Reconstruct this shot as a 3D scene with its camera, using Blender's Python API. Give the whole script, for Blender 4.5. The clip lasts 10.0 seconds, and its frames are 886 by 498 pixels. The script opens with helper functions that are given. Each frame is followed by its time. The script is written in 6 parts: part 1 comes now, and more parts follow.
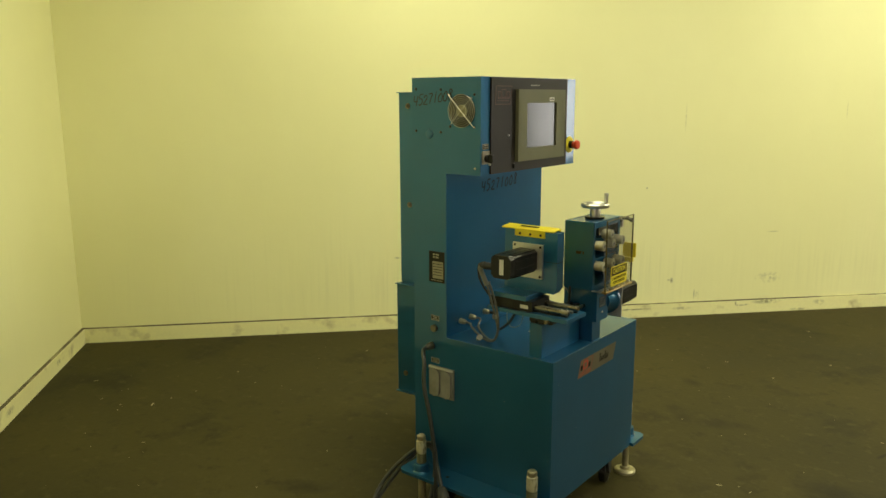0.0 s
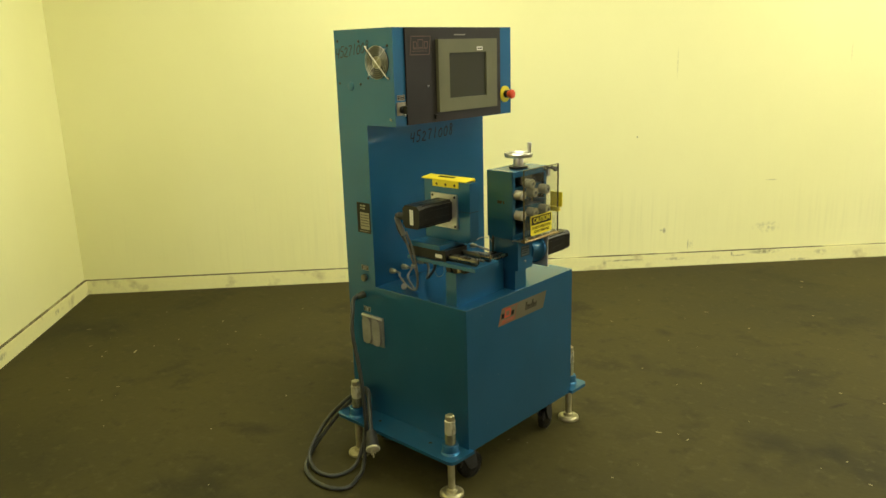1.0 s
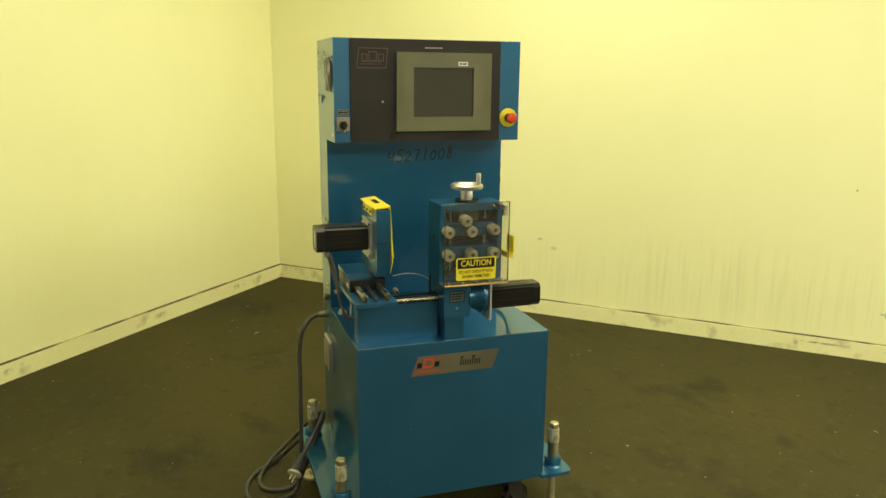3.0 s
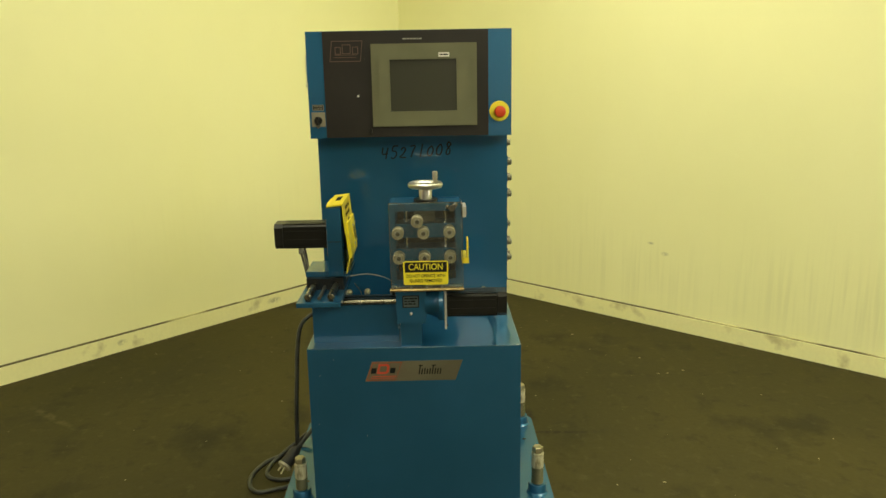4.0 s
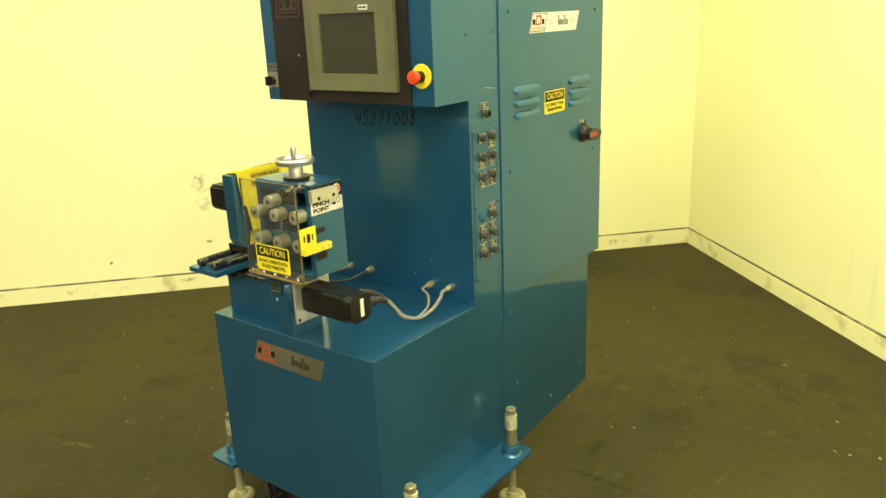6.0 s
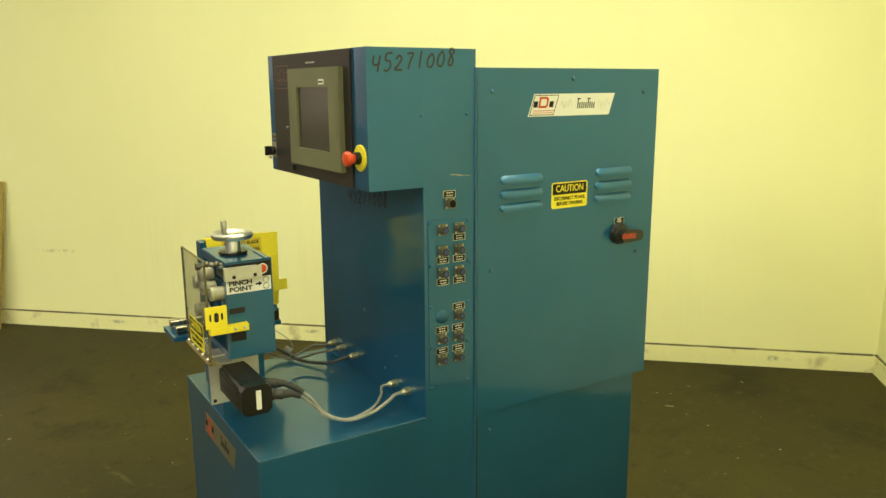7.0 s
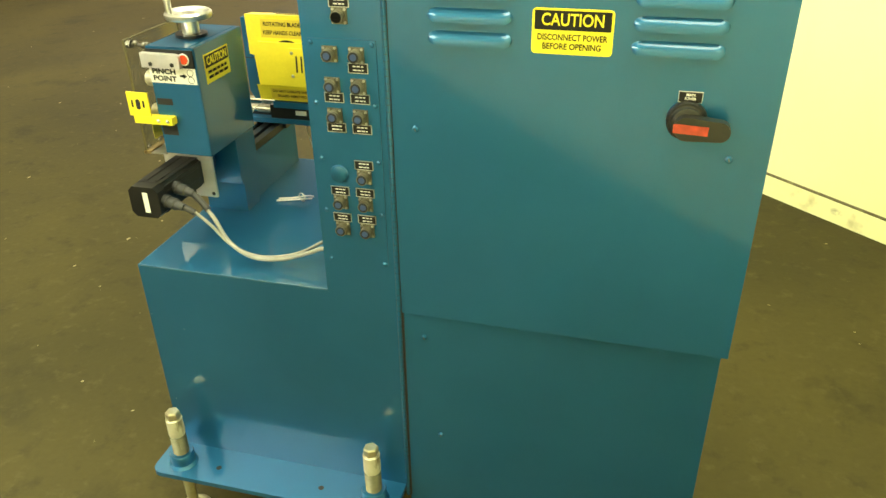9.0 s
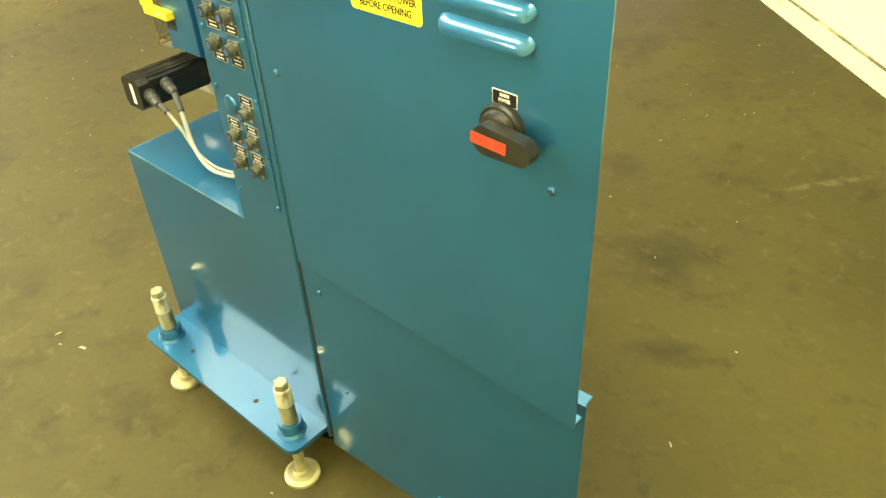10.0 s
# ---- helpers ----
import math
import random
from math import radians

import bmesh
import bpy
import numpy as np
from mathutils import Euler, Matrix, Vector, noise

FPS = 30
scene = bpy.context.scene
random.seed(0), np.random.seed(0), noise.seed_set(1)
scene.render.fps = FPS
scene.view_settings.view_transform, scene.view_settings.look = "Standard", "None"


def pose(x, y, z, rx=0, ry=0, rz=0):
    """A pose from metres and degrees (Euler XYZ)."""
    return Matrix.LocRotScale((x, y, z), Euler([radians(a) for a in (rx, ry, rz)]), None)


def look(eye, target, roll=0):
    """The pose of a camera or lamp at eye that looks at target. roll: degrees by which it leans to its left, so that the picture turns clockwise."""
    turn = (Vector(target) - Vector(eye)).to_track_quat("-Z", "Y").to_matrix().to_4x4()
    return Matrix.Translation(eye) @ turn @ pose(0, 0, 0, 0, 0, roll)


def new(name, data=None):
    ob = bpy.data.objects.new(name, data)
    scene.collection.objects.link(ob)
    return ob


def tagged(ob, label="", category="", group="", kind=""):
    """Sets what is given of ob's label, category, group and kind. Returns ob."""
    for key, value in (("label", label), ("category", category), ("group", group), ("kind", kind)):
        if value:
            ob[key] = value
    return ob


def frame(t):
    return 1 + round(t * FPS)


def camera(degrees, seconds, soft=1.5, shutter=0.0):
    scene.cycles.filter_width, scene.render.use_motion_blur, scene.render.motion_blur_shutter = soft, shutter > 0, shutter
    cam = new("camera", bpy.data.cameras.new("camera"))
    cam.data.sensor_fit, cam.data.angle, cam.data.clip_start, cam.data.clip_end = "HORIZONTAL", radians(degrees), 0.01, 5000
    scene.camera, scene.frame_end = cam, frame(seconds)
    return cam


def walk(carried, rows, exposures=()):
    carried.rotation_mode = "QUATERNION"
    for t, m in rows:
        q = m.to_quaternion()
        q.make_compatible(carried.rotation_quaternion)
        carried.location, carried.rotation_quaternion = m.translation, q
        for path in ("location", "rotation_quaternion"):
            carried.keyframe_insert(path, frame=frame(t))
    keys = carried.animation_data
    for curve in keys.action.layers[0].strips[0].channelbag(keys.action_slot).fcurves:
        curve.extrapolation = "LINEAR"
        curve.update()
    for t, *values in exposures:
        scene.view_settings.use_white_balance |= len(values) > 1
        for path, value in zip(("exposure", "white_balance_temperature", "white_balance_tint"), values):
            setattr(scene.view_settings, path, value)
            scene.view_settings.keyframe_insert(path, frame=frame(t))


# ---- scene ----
cam = camera(60.2, 10.0)
PATH = [
    (0, (-0.082, 0.129, 1.516), (-1.300, 1.667, 1.127), -0.20),
    (0.5, (0.068, 0.203, 1.493), (-1.166, 1.706, 1.025), -0.75),
    (1, (0.305, 0.397, 1.508), (-1.010, 1.816, 1.003), -1.64),
    (1.5, (0.442, 0.705, 1.484), (-1.004, 1.995, 0.990), -2.53),
    (2, (0.685, 1.014, 1.475), (-0.937, 2.079, 0.990), -2.75),
    (2.5, (0.845, 1.347, 1.476), (-0.897, 2.203, 0.996), -1.89),
    (2.7, (0.841, 1.499, 1.477), (-0.945, 2.274, 1.016), 0.01),
    (3.8, (0.934, 2.422, 1.459), (-1.012, 2.547, 1.011), -2.27),
    (4, (0.859, 2.574, 1.461), (-1.089, 2.594, 1.006), -1.05),
    (4.5, (0.737, 2.976, 1.441), (-1.180, 2.704, 0.941), -2.24),
    (5, (0.564, 3.382, 1.460), (-1.182, 2.755, 0.714), -3.78),
    (5.5, (0.251, 3.684, 1.481), (-1.375, 2.810, 0.711), -3.03),
    (6, (-0.027, 4.024, 1.486), (-1.531, 2.845, 0.896), -2.48),
    (6.2, (-0.151, 4.128, 1.496), (-1.574, 2.831, 0.955), -2.23),
    (7.3, (-1.023, 4.419, 1.496), (-1.875, 2.661, 1.068), 0.46),
    (7.5, (-1.178, 4.428, 1.525), (-1.888, 2.615, 1.069), 0.85),
    (8, (-1.558, 4.311, 1.518), (-1.897, 2.408, 1.003), 0.94),
    (8.5, (-1.941, 4.207, 1.509), (-1.880, 2.349, 0.773), -0.60),
    (9, (-2.270, 4.022, 1.494), (-1.812, 2.338, 0.517), -0.99),
    (9.5, (-2.534, 3.728, 1.503), (-1.794, 2.326, 0.284), -2.53),
    (10, (-2.831, 3.463, 1.511), (-1.740, 2.299, 0.305), -2.90),
]
EXPOSURES = [(0.0, -0.55, 6500, 9), (1.0, -0.16, 6500, 9), (2.5, -0.03, 6500, 10), (4.0, -0.31, 6500, 10), (4.5, -0.28, 6500, 10), (5.0, 0.15, 6550, 10), (5.5, 0.72, 6750, 10), (6.2, 0.38, 6550, 8), (7.5, -0.05, 6450, 6), (8.0, 0.0, 6450, 5), (8.5, 0.4, 6450, 5), (9.0, 0.93, 6450, 6), (9.5, 1.36, 6600, 10), (10.0, 1.60, 6700, 10)]
walk(cam, [(t, look(eye, target, roll)) for t, eye, target, roll in PATH], EXPOSURES)

# ---- world and lamps ----
world = bpy.data.worlds.new("world")
scene.world = world
world.use_nodes = True
world.node_tree.nodes["Background"].inputs[0].default_value = (0.9, 0.85, 0.6, 1)
world.node_tree.nodes["Background"].inputs[1].default_value = 0.05

CORNER = Vector((-4.736, 2.334, 0))
WALL_ANGLE = -42.7
S = Vector((math.cos(radians(WALL_ANGLE)), math.sin(radians(WALL_ANGLE)), 0))
N = Vector((-S.y, S.x, 0))


def spot_on(s, n, z=0.0):
    """A point from metres along the partition, out from it, and up."""
    return CORNER + S * s + N * n + Vector((0, 0, z))


# height of the unseen ceiling, picked for the lamps' falloff
CEILING = 3.4


def overhead_lamp(s, n, z, length, width, power, colour):
    data = bpy.data.lights.new("unseen_lamp", "AREA")
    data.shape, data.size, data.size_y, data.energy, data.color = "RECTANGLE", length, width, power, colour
    ob = new("unseen_lamp", data)
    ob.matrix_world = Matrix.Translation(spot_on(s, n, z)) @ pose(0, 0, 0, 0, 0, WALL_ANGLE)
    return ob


WARM = (1.0, 0.97, 0.65)
# no fixtures are seen: broad overhead areas stand in for the bay's lighting
for s, n, power in ((1.7, 2.2, 74), (2.2, 5.6, 122), (5.8, 6.8, 158)):
    overhead_lamp(s, n, CEILING - 0.12, 2.8, 1.5, power * 1.22, WARM)
overhead_lamp(4.5, 2.0, CEILING - 0.12, 4.6, 2.4, 36, WARM)
# added fill lamp, low and far out, to light the machine's front
overhead_lamp(10.5, 9.5, 4.2, 4.0, 4.0, 260, WARM)
# added lamp to brighten the floor beyond the bay
overhead_lamp(8.7, 0.6, 5.8, 3.0, 1.5, 340, (1.0, 0.86, 0.66))
# unseen hall lighting, oversized to soften its reflections
for s, n, power in ((15, -9, 520), (22, -15, 1400), (27, -9, 1500)):
    overhead_lamp(s, n, 5.6, 8.0, 6.0, power, (1.0, 0.8, 0.66))


# ---- materials ----
def principled(name, colour, rough=0.5, metal=0.0, coat=0.0, spec=0.5):
    m = bpy.data.materials.new(name)
    m.use_nodes = True
    b = m.node_tree.nodes["Principled BSDF"]
    b.inputs["Base Color"].default_value = (*colour, 1)
    b.inputs["Roughness"].default_value = rough
    b.inputs["Metallic"].default_value = metal
    b.inputs["Coat Weight"].default_value = coat
    b.inputs["Coat Roughness"].default_value = 0.15
    b.inputs["Coat IOR"].default_value = 1.6
    b.inputs["Specular IOR Level"].default_value = spec
    return m


def worn(name, dark, light, rough=(0.4, 0.6), scale=6.0, fine=90.0, bump=0.1, metal=0.0, coat=0.0, stretch=(1, 1, 1), contrast=(0.35, 0.7), coords="Object", grit=0.35):
    """A surface mottled at two scales: broad blotches of two shades, and a fine grain in relief and gloss."""
    m = principled(name, light, rough[1], metal, coat)
    nt, b = m.node_tree, m.node_tree.nodes["Principled BSDF"]
    tc, mp = nt.nodes.new("ShaderNodeTexCoord"), nt.nodes.new("ShaderNodeMapping")
    mp.inputs["Scale"].default_value = stretch
    nt.links.new(tc.outputs[coords], mp.inputs[0])
    broad, grain = nt.nodes.new("ShaderNodeTexNoise"), nt.nodes.new("ShaderNodeTexNoise")
    for node, sc, det in ((broad, scale, 6), (grain, fine, 3)):
        node.inputs["Scale"].default_value, node.inputs["Detail"].default_value = sc, det
        nt.links.new(mp.outputs[0], node.inputs["Vector"])
    ramp = nt.nodes.new("ShaderNodeValToRGB")
    ramp.color_ramp.elements[0].position, ramp.color_ramp.elements[1].position = contrast
    ramp.color_ramp.elements[0].color, ramp.color_ramp.elements[1].color = (*dark, 1), (*light, 1)
    nt.links.new(broad.outputs["Fac"], ramp.inputs[0])
    mix = nt.nodes.new("ShaderNodeMix")
    mix.data_type, mix.blend_type = "RGBA", "MULTIPLY"
    mix.inputs["Factor"].default_value = grit
    nt.links.new(ramp.outputs[0], mix.inputs[6])
    nt.links.new(grain.outputs["Color"], mix.inputs[7])
    hsv = nt.nodes.new("ShaderNodeHueSaturation")
    hsv.inputs["Value"].default_value = 1.2
    bw = nt.nodes.new("ShaderNodeMapRange")
    nt.links.new(grain.outputs["Fac"], bw.inputs[0])
    bw.inputs[3].default_value, bw.inputs[4].default_value = 0.75, 1.1
    nt.links.new(bw.outputs[0], mix.inputs[7])
    nt.links.new(mix.outputs[2], hsv.inputs["Color"])
    nt.links.new(hsv.outputs[0], b.inputs["Base Color"])
    rr = nt.nodes.new("ShaderNodeMapRange")
    rr.inputs[3].default_value, rr.inputs[4].default_value = rough
    nt.links.new(broad.outputs["Fac"], rr.inputs[0])
    nt.links.new(rr.outputs[0], b.inputs["Roughness"])
    bp = nt.nodes.new("ShaderNodeBump")
    bp.inputs["Strength"].default_value, bp.inputs["Distance"].default_value = bump, 0.002
    nt.links.new(grain.outputs["Fac"], bp.inputs["Height"])
    nt.links.new(bp.outputs[0], b.inputs["Normal"])
    return m


BLUE = worn("blue_metallic_enamel", (0.0168, 0.100, 0.210), (0.0215, 0.117, 0.245), (0.40, 0.48), 3, 260, 0.03, metal=0.68, coat=0.9, grit=0.15)


def polish(m, rough, wave=0.0):
    """A clear gloss coat, nearly a mirror, with a slow waviness of the sheet."""
    nt, b = m.node_tree, m.node_tree.nodes["Principled BSDF"]
    b.inputs["Specular IOR Level"].default_value = 0.2
    b.inputs["Coat Roughness"].default_value, b.inputs["Coat IOR"].default_value = rough, 1.5
    if wave:
        tc, tex, bp = nt.nodes.new("ShaderNodeTexCoord"), nt.nodes.new("ShaderNodeTexNoise"), nt.nodes.new("ShaderNodeBump")
        tex.inputs["Scale"].default_value, tex.inputs["Detail"].default_value = 7, 2
        bp.inputs["Strength"].default_value, bp.inputs["Distance"].default_value = wave, 0.002
        nt.links.new(tc.outputs["Object"], tex.inputs["Vector"])
        nt.links.new(tex.outputs["Fac"], bp.inputs["Height"])
        nt.links.new(bp.outputs[0], b.inputs["Coat Normal"])


polish(BLUE, 0.085, 0.12)
BLUE.node_tree.nodes["Principled BSDF"].inputs["Specular Tint"].default_value = (0.55, 0.72, 0.84, 1)
BLACK = worn("black_anodised", (0.006, 0.006, 0.0055), (0.011, 0.0105, 0.0095), (0.26, 0.38), 12, 120, 0.05)
BLACK.node_tree.nodes["Principled BSDF"].inputs["Specular IOR Level"].default_value = 0.35
PANEL = worn("black_panel", (0.010, 0.0078, 0.007), (0.016, 0.0125, 0.011), (0.42, 0.52), 8, 300, 0.05)
PANEL.node_tree.nodes["Principled BSDF"].inputs["Specular IOR Level"].default_value = 0.4
BEZEL = worn("grey_bezel", (0.108, 0.108, 0.058), (0.128, 0.126, 0.07), (0.45, 0.55), 10, 300, 0.03)
GLASS_DARK = principled("screen_glass", (0.046, 0.047, 0.034), 0.16)
STEEL = worn("machined_steel", (0.42, 0.42, 0.40), (0.6, 0.59, 0.56), (0.25, 0.42), 20, 200, 0.08, metal=1.0)
ZINC = worn("zinc_plate", (0.33, 0.295, 0.18), (0.50, 0.46, 0.32), (0.3, 0.5), 25, 160, 0.1, metal=0.85)
ROD = worn("oiled_steel_rod", (0.16, 0.145, 0.11), (0.27, 0.245, 0.19), (0.2, 0.34), 18, 150, 0.04, metal=1.0)
DULL_STEEL = worn("dull_dark_steel", (0.10, 0.095, 0.08), (0.20, 0.19, 0.16), (0.3, 0.45), 25, 200, 0.08, metal=0.9)
CHROME = worn("polished_metal", (0.6, 0.6, 0.58), (0.75, 0.74, 0.72), (0.1, 0.2), 15, 150, 0.03, metal=1.0)
SATIN = worn("satin_turned_metal", (0.52, 0.51, 0.46), (0.65, 0.635, 0.585), (0.26, 0.38), 25, 260, 0.05, metal=0.9)
ALUMINIUM = worn("cast_aluminium", (0.5, 0.49, 0.46), (0.62, 0.6, 0.57), (0.35, 0.5), 20, 220, 0.08, metal=0.8)
YELLOW_PAINT = worn("yellow_paint", (0.64, 0.53, 0.02), (0.74, 0.61, 0.03), (0.35, 0.45), 8, 150, 0.03)
LABEL_YELLOW = principled("yellow_label", (0.78, 0.67, 0.03), 0.4)
AGED_YELLOW = principled("aged_yellow_label", (0.62, 0.47, 0.03), 0.45)
LABEL_WHITE = principled("white_label", (0.75, 0.74, 0.7), 0.4)
LABEL_BLACK = principled("black_label", (0.007, 0.0068, 0.0065), 0.45, spec=0.3)
LABEL_SILVER = worn("foil_label", (0.24, 0.22, 0.165), (0.31, 0.285, 0.215), (0.3, 0.4), 10, 200, 0.02, metal=0.3)
DULL_FOIL = worn("dull_foil_plate", (0.115, 0.105, 0.07), (0.155, 0.14, 0.095), (0.3, 0.42), 9, 200, 0.02, metal=0.35)
FADED_RED = principled("dull_red_print", (0.30, 0.05, 0.025), 0.45)
INK = principled("black_marker", (0.008, 0.010, 0.012), 0.8, spec=0.15)
MARKER = principled("black_felt_pen", (0.006, 0.012, 0.016), 0.5, coat=1.0, spec=0.2)
polish(MARKER, 0.06)
RED = principled("red_plastic", (0.64, 0.065, 0.015), 0.32)
RED_INK = principled("red_print", (0.5, 0.06, 0.03), 0.45)
ORANGE_INK = principled("faded_red_print", (0.135, 0.07, 0.054), 0.5)
GREY_INK = principled("grey_print", (0.35, 0.34, 0.3), 0.5)
RUBBER = worn("black_rubber", (0.015, 0.015, 0.015), (0.03, 0.03, 0.028), (0.5, 0.7), 30, 200, 0.1)
CABLE_GREY = worn("grey_cable", (0.19, 0.19, 0.17), (0.26, 0.255, 0.23), (0.4, 0.55), 30, 200, 0.05)
DARK_CABLE = worn("dark_grey_cable", (0.10, 0.10, 0.09), (0.15, 0.148, 0.13), (0.4, 0.55), 30, 200, 0.05)
CORD = worn("power_cord_jacket", (0.022, 0.024, 0.024), (0.04, 0.043, 0.04), (0.4, 0.5), 30, 200, 0.05)
BRASS = worn("olive_connector_shell", (0.12, 0.115, 0.085), (0.20, 0.19, 0.14), (0.35, 0.5), 40, 200, 0.06, metal=0.8)
HINGE_BRASS = worn("brown_piano_hinge", (0.24, 0.17, 0.07), (0.42, 0.32, 0.15), (0.35, 0.5), 60, 200, 0.1, metal=0.8)
CONNECTOR_BLUE = principled("blue_connector_insert", (0.03, 0.06, 0.16), 0.5)
GREY_PLASTIC = worn("grey_outlet_cover", (0.18, 0.18, 0.165), (0.25, 0.245, 0.22), (0.4, 0.5), 20, 150, 0.05)
DARK = principled("dark_recess", (0.01, 0.01, 0.01), 0.7)


def clear_plastic():
    m = bpy.data.materials.new("clear_guard_plastic")
    m.use_nodes = True
    nt = m.node_tree
    nt.nodes.clear()
    out, mix = nt.nodes.new("ShaderNodeOutputMaterial"), nt.nodes.new("ShaderNodeMixShader")
    tr, gl, lw = nt.nodes.new("ShaderNodeBsdfTransparent"), nt.nodes.new("ShaderNodeBsdfGlossy"), nt.nodes.new("ShaderNodeLayerWeight")
    power, scale = nt.nodes.new("ShaderNodeMath"), nt.nodes.new("ShaderNodeMath")
    tr.inputs[0].default_value = (0.9, 0.9, 0.87, 1)
    gl.inputs["Roughness"].default_value = 0.05
    power.operation, power.inputs[1].default_value = "POWER", 4.0
    scale.operation, scale.inputs[1].default_value, scale.inputs[2].default_value = "MULTIPLY_ADD", 0.6, 0.03
    nt.links.new(lw.outputs["Facing"], power.inputs[0])
    nt.links.new(power.outputs[0], scale.inputs[0])
    nt.links.new(scale.outputs[0], mix.inputs[0])
    nt.links.new(tr.outputs[0], mix.inputs[1])
    nt.links.new(gl.outputs[0], mix.inputs[2])
    haze, veil = nt.nodes.new("ShaderNodeBsdfDiffuse"), nt.nodes.new("ShaderNodeMixShader")
    haze.inputs[0].default_value = (0.75, 0.75, 0.7, 1)
    scratch, amount = nt.nodes.new("ShaderNodeTexNoise"), nt.nodes.new("ShaderNodeMapRange")
    scratch.inputs["Scale"].default_value, scratch.inputs["Detail"].default_value = 22, 6
    amount.inputs[1].default_value, amount.inputs[2].default_value, amount.inputs[3].default_value, amount.inputs[4].default_value = 0.3, 0.75, 0.008, 0.04
    nt.links.new(scratch.outputs["Fac"], amount.inputs[0])
    nt.links.new(amount.outputs[0], veil.inputs[0])
    nt.links.new(mix.outputs[0], veil.inputs[1])
    nt.links.new(haze.outputs[0], veil.inputs[2])
    nt.links.new(veil.outputs[0], out.inputs[0])
    return m


CLEAR = clear_plastic()
WALL = worn("cream_wall_paint", (0.735, 0.715, 0.40), (0.77, 0.75, 0.44), (0.55, 0.7), 0.8, 9, 0.02, stretch=(1, 1, 0.6), contrast=(0.3, 0.65), grit=0.06)


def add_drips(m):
    """Faint upright drip streaks, in patches, in the paint, darker low down."""
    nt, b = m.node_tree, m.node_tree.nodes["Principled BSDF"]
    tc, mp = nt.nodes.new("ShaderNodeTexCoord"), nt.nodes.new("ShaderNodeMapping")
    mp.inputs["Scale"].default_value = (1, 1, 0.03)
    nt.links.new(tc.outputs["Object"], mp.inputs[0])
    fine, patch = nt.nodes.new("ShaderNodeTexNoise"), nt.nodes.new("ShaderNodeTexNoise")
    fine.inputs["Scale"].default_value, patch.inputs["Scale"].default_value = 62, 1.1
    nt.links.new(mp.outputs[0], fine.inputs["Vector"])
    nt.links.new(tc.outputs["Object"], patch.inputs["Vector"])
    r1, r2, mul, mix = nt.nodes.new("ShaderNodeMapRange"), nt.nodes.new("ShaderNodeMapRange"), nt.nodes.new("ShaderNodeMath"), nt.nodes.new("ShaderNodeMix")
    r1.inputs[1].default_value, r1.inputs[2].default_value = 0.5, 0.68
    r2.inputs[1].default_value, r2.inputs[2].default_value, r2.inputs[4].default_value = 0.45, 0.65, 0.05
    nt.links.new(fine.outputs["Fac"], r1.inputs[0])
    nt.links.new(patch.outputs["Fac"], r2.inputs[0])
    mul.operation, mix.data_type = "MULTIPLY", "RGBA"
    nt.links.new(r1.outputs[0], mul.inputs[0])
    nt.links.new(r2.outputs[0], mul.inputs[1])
    # streaks grow darker below knee to hip height, each from its own level
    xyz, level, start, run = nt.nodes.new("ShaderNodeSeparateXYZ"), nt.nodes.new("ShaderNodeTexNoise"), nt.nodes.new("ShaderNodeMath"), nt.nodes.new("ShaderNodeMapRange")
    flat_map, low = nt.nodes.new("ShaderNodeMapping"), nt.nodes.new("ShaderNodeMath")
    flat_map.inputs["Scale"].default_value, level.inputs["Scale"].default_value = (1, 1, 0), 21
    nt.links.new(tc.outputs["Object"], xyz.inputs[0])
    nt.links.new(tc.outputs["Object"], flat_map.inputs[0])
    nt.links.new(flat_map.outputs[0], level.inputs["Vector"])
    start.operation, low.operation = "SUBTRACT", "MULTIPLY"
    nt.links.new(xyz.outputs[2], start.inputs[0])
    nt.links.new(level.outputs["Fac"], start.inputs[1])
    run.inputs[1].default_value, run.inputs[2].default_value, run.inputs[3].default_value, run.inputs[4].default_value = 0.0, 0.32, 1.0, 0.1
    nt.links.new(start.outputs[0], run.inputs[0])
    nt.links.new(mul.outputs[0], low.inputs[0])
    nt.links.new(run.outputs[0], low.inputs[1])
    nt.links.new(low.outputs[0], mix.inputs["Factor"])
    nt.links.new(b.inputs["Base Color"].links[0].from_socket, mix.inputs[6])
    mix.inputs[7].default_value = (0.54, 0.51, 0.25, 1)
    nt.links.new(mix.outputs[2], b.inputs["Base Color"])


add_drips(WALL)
SKIRTING = worn("scuffed_cream_board", (0.48, 0.43, 0.22), (0.75, 0.72, 0.40), (0.5, 0.65), 7, 60, 0.08, contrast=(0.28, 0.42))
GAP = worn("mottled_gap", (0.09, 0.078, 0.038), (0.42, 0.39, 0.20), (0.8, 0.9), 3.2, 60, 0.05, contrast=(0.52, 0.62))


